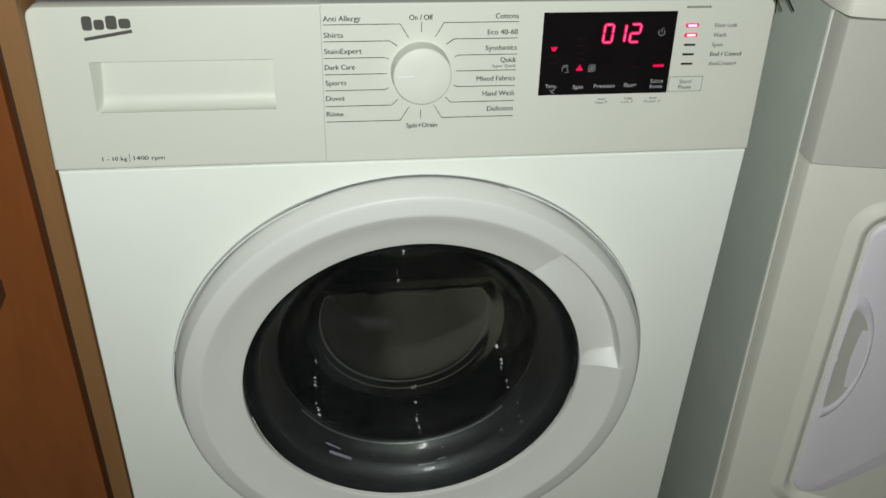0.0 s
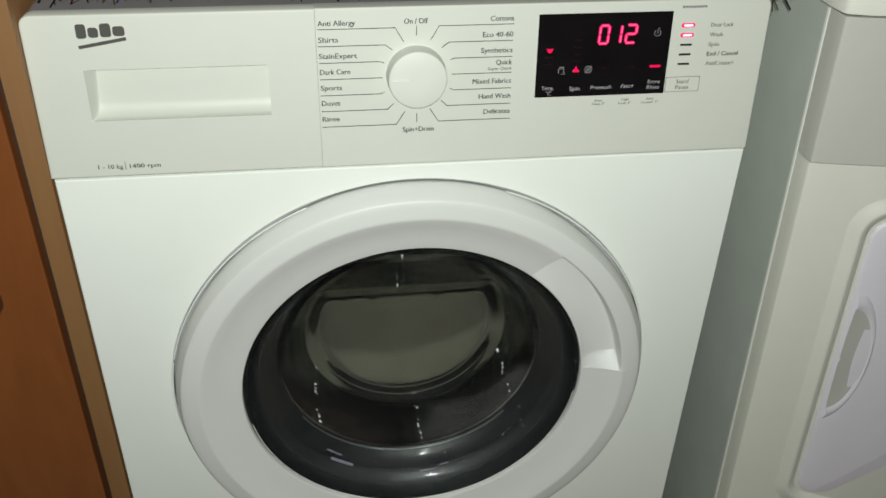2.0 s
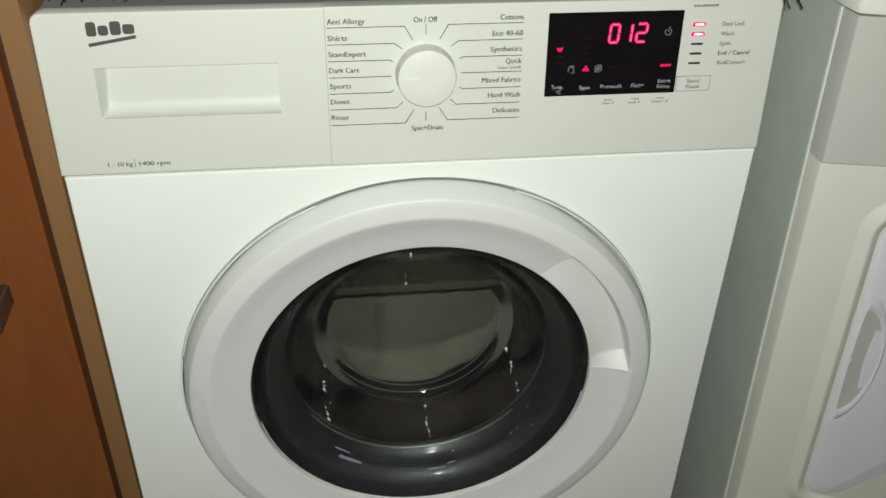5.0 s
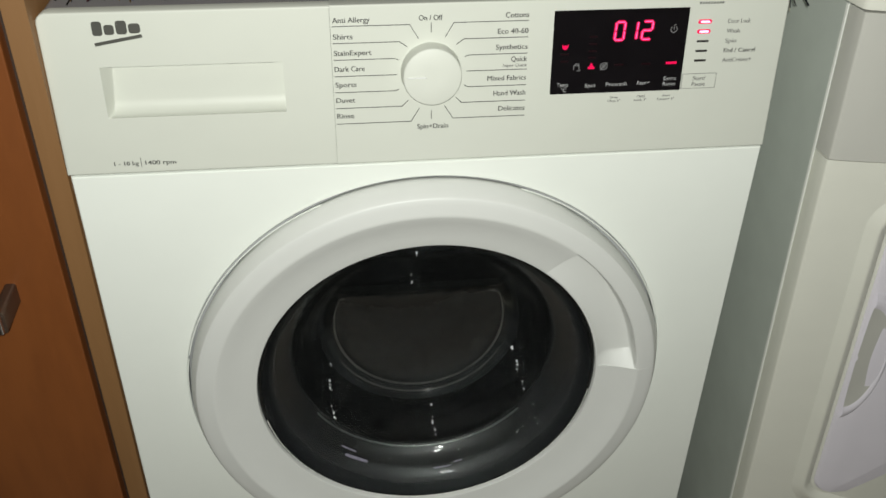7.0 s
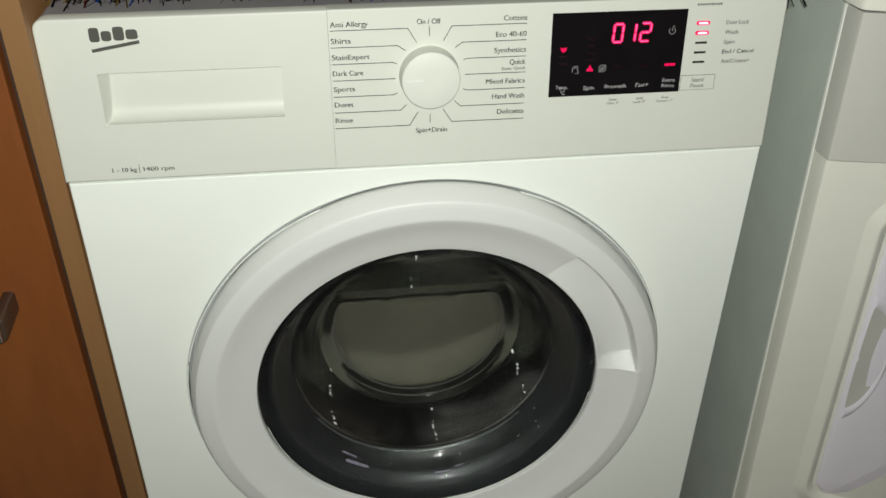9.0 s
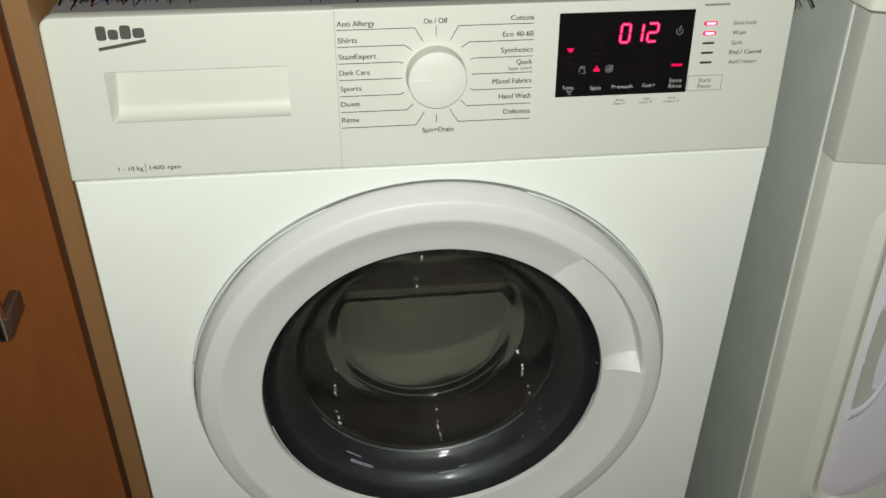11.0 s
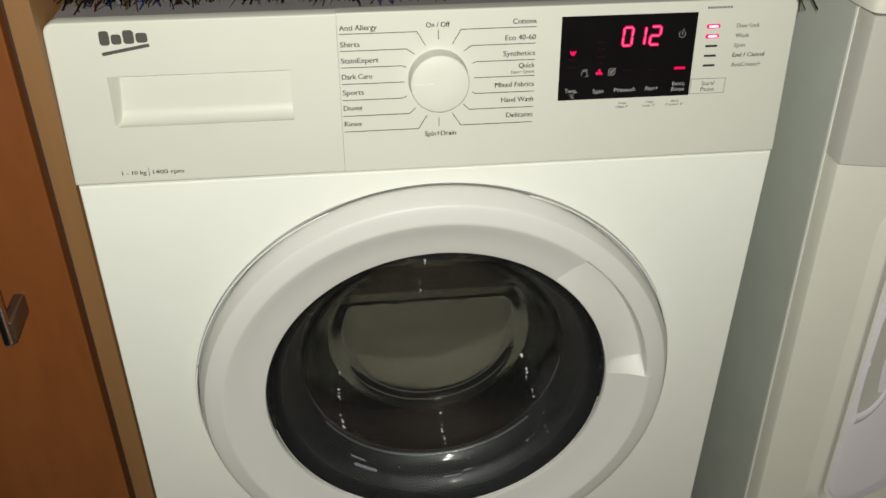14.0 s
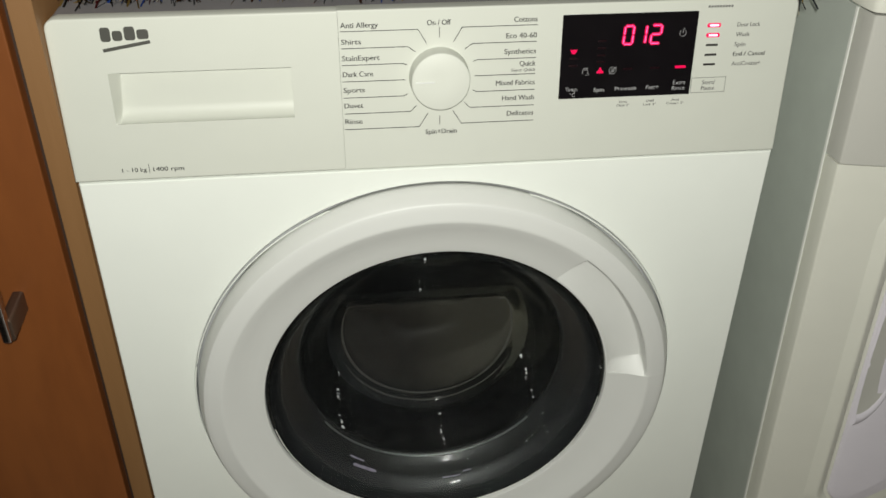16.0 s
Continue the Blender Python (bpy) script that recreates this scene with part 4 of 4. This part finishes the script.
    def grow(d):
        return [(cx + (u - cx) * (1 - d / 0.3), cy + (v - cy) * (1 - d / 0.28)) for u, v in outer]
    loft(bm, m, [(grow(0.001), 0.8390), (grow(0), 0.8398), (grow(0), 0.862), (grow(0.0015), 0.8665), (grow(0.005), 0.869)])
    part("lid", bm, DRYERWHITE, td, "smooth off-white lid")
    # door: rounded plate in a gently raised surround
    u0, u1, z0, z1, r = 0.103, 0.520, 0.262, 0.640, 0.022
    bm = bmesh.new()
    rings = []
    for d, h in ((-0.0005, 0.004), (0.0, -0.0012), (0.0015, -0.0030), (0.0055, -0.0040)):
        o = rounded(u0 + d, z0 + d, u1 - d, z1 - d, r - d, 8)
        rings.append([bm.verts.new(m @ Vector((u, bow(u) + h, z))) for u, z in o])
    for a, b in zip(rings, rings[1:]):
        for i in range(len(a)):
            bm.faces.new((a[i], a[(i + 1) % len(a)], b[(i + 1) % len(a)], b[i]))
    # bowed face of the plate in strips
    d = 0.0055
    last = rings[-1]
    mid = []
    for k in range(1, 12):
        s = k / 12
        mid.append([bm.verts.new(m @ Vector((u, bow(u) - 0.0040 - 0.001 * s, z))) for u, z in
                    [((u0 + u1) / 2 + (p[0] - (u0 + u1) / 2) * (1 - s), (z0 + z1) / 2 + (p[1] - (z0 + z1) / 2) * (1 - s)) for p in rounded(u0 + d, z0 + d, u1 - d, z1 - d, r - d, 8)]])
    for a, b in zip([last] + mid, mid):
        for i in range(len(a)):
            bm.faces.new((a[i], a[(i + 1) % len(a)], b[(i + 1) % len(a)], b[i]))
    bm.faces.new(mid[-1])
    dd = part("door", bm, DRYERDOOR, td, "pale lilac-white dryer door, closed", 30)
    bm = bmesh.new()
    rings = []
    for d, h in ((-0.024, 0.0003), (-0.0180, -0.0022), (-0.0138, -0.0056), (-0.0120, -0.0058), (-0.0105, -0.0050), (-0.0030, 0.0004), (-0.0012, 0.004)):
        o = rounded(u0 + d, z0 + d, u1 - d, z1 - d, r - d * 0.6, 8)
        rings.append([bm.verts.new(m @ Vector((u, bow(u) + h, z))) for u, z in o])
    for a, b in zip(rings, rings[1:]):
        for i in range(len(a)):
            bm.faces.new((a[i], a[(i + 1) % len(a)], b[(i + 1) % len(a)], b[i]))
    part("door_surround", bm, DRYERWHITE, td, "gently raised frame round the dryer door", 50)
    # crescent grip on the door's edge
    bm = bmesh.new()
    zc, hz, wu = 0.470, 0.072, 0.031

    def arc(s, h):
        return [bm.verts.new(m @ Vector((u0 + 0.0015 + wu * s * math.cos(w), bow(u0 + 0.01) + h, zc + hz * s * math.sin(w)))) for w in [radians(-88 + 176 * i / 24) for i in range(25)]]

    def sheet(levels):
        arcs = [arc(s, h) for s, h in levels]
        for a, b in zip(arcs, arcs[1:]):
            for i in range(24):
                bm.faces.new((a[i], a[i + 1], b[i + 1], b[i]))
    sheet(((1.18, -0.0048), (1.08, -0.0085), (1.0, -0.0088), (0.93, -0.0066)))
    grip_rim = part("grip", bm, DRYERDOOR, dd, "crescent-shaped grip", 50)
    # hollow of the grip: its shade is put in with the greyer fascia colour
    bm = bmesh.new()
    sheet(((0.935, -0.0068), (0.80, -0.0058), (0.5, -0.0053), (0.05, -0.0051)))
    part("grip_hollow", bm, DRYERGREY, grip_rim, "hollow of the grip, its shade put into pale grey", 50)
    for x in (0.06, 0.54):
        for y in (0.06, 0.5):
            bm = bmesh.new()
            disc(bm, Matrix.Translation((0.345 + x, y, 0)), 0, 0, 0.02, 0.0, 0.05, 16, 0.002)
            part("foot", bm, RUBBER, td)


# ---- tall cabinet ----
def tall_cabinet():
    c = thing("tall_cabinet", (-0.55, 0.28, 0), "brown wooden cabinet with a chrome bar handle, door closed", "cabinet")
    for x0, x1 in ((-0.3193, -0.3012), (-0.800, -0.781)):
        bm = bmesh.new()
        box(bm, x0, 0.0, 0.0, x1, 0.575, 2.05, 0.00005, 0.00005)
        part("side_panel", bm, OAK, c, "light oak side panel")
    bm = bmesh.new()
    box(bm, -0.781, 0.56, 0.0, -0.3213, 0.572, 2.05, 0.0005)
    part("back_panel", bm, OAK, c)
    for z0 in (0.08, 1.0, 2.02):
        bm = bmesh.new()
        box(bm, -0.781, 0.03, z0, -0.3213, 0.56, z0 + 0.018, 0.0005)
        part("shelf", bm, OAK, c)
    # dark strip added behind the door gap for the shade inside it
    bm = bmesh.new()
    box(bm, -0.3300, 0.0125, 0.05, -0.3185, 0.03, 2.05, 0.0005)
    part("gap_shade", bm, DARKWOOD, c, "dark strip added for the shade in the door gap")
    bm = bmesh.new()
    box(bm, -0.781, 0.04, 0.0, -0.3213, 0.055, 0.08, 0.0005)
    part("plinth", bm, DARKWOOD, c)
    bm = bmesh.new()
    box(bm, -0.7765, -0.0005, 0.085, -0.3256, 0.0185, 2.045, 0.0014, 0.0014)
    door_ob = part("door", bm, CHERRY, c, "reddish cherry-veneered door")
    bm = bmesh.new()
    box(bm, -0.3755, -0.050, 0.596, -0.3688, -0.041, 0.796, 0.0016, 0.0016)
    part("handle", bm, CHROME, door_ob, "brushed chrome bar handle")
    # metal posts, enlarged and darkened to take in the bar's shadow
    for z in (0.609, 0.783):
        slab(bm := bmesh.new(), FRONT, -0.3775, z - 0.016, -0.3672, z + 0.006, 0.0, 0.0425, 0.003, 0.0005)
        part("handle_post", bm, POSTSHADOW, door_ob, "handle post, enlarged and darkened to take in the bar's shadow")


# ---- tinsel garland on the worktop ----
def tinsel():
    rng = random.Random(7)
    verts, faces = [], []

    def frond(p, d, length, w):
        side = d.cross(Vector((rng.uniform(-1, 1), rng.uniform(-1, 1), rng.uniform(-1, 1)))).normalized() * w / 2
        bend = Vector((rng.uniform(-0.3, 0.3), rng.uniform(-0.3, 0.3), -0.35))
        i = len(verts)
        for s in (0.1, 0.55, 1.0):
            q = p + d * length * s + bend * length * s * s * 0.5
            if -0.299 < q.x < 0.2995:
                q.z = max(q.z, 0.8532)
            verts.extend((q - side, q + side))
        faces.extend(((i, i + 1, i + 3, i + 2), (i + 2, i + 3, i + 5, i + 4)))
    n = 5600
    for k in range(n):
        s = k / n
        x = -0.292 + 0.610 * s
        sag = smooth01((s - 0.955) / 0.045)
        p = Vector((x, 0.076 - 0.017 * smooth01((x + 0.25) / 0.25) + 0.006 * math.sin(9 * x + 1) + 0.004 * math.sin(31 * x), 0.8650 - 0.008 * sag))
        a, b = rng.uniform(0, 6.283), rng.uniform(-0.5, 0.5)
        d = Vector((b, math.cos(a), math.sin(a))).normalized()
        frond(p, d, rng.uniform(0.012, 0.036), rng.uniform(0.0009, 0.0022))
    me = bpy.data.meshes.new("tinsel_garland")
    me.from_pydata([tuple(v) for v in verts], [], faces)
    me.materials.append(TINSEL)
    ob = new("tinsel_garland", me)
    tagged(ob, "dark multicoloured tinsel garland lying on the washing machine", "tinsel", kind="stuff")


wm = washing_machine()
laundry("wet_towel", -121, 6, 0.266, 0.386, 0.200, TOWEL, "wet olive-grey towel pressed against the drum wall", 1, 0.004, 0.030)
laundry("wet_flannel", -152, -117, 0.266, 0.386, 0.200, DIMTOWEL, "wet dull olive cloth beside the towel", 6, 0.004, 0.028)
laundry("wet_sock", -188, -148, 0.266, 0.386, 0.200, DARKOLIVE, "wet dark olive garment pressed against the drum wall", 7, 0.004, 0.028)
laundry("wet_shirt", -148, -48, 0.100, 0.200, 0.206, BROWN, "wet brown garment pressed against the drum wall", 2, 0.010)
laundry("wet_vest", -40, 14, 0.098, 0.172, 0.198, GREYCLOTH, "wet pale grey garment pressed against the drum wall", 3)
laundry("wet_trousers", 18, 170, 0.200, 0.388, 0.19, NAVY, "wet black trousers pressed against the drum wall", 4, 0.018)
laundry("wet_sweater", 60, 205, 0.100, 0.190, 0.205, NAVY, "wet black sweater pressed against the drum wall", 5)
tumble_dryer()
tall_cabinet()
tinsel()


# ---- motion: the drum slows, stops, turns back and speeds up ----
TURNS = ((-0.40, 1.05), (0.14, 0.0), (0.68, -1.0), (1.27, -2.0), (1.90, -3.0), (2.81, -4.0), (3.75, -5.0), (4.20, -5.30), (5.28, -6.10), (6.02, -6.0), (8.04, -5.0),
         (9.10, -4.0), (11.57, 0.0), (12.06, 1.0), (12.51, 2.0), (12.91, 3.0), (13.31, 4.0), (14.69, 8.0), (15.01, 9.0), (15.31, 10.0), (15.61, 11.0), (15.91, 12.0), (16.21, 13.0))


def turns(t):
    """Turns of the drum, counter-clockwise seen from the room."""
    k = TURNS
    slope = [(k[min(i + 1, len(k) - 1)][1] - k[max(i - 1, 0)][1]) / (k[min(i + 1, len(k) - 1)][0] - k[max(i - 1, 0)][0]) for i in range(len(k))]
    i = max(j for j in range(len(k) - 1) if k[j][0] <= t)
    h = k[i + 1][0] - k[i][0]
    s = (t - k[i][0]) / h
    return ((2 * s ** 3 - 3 * s ** 2 + 1) * k[i][1] + (s ** 3 - 2 * s ** 2 + s) * h * slope[i] + (3 * s ** 2 - 2 * s ** 3) * k[i + 1][1] + (s ** 3 - s ** 2) * h * slope[i + 1])


def motions():
    rows = [(i / 15, pose(0, 0, CZ, 0, -360 * turns(i / 15), 0)) for i in range(241)]
    for ob in MOVING:
        walk(ob, rows)


motions()
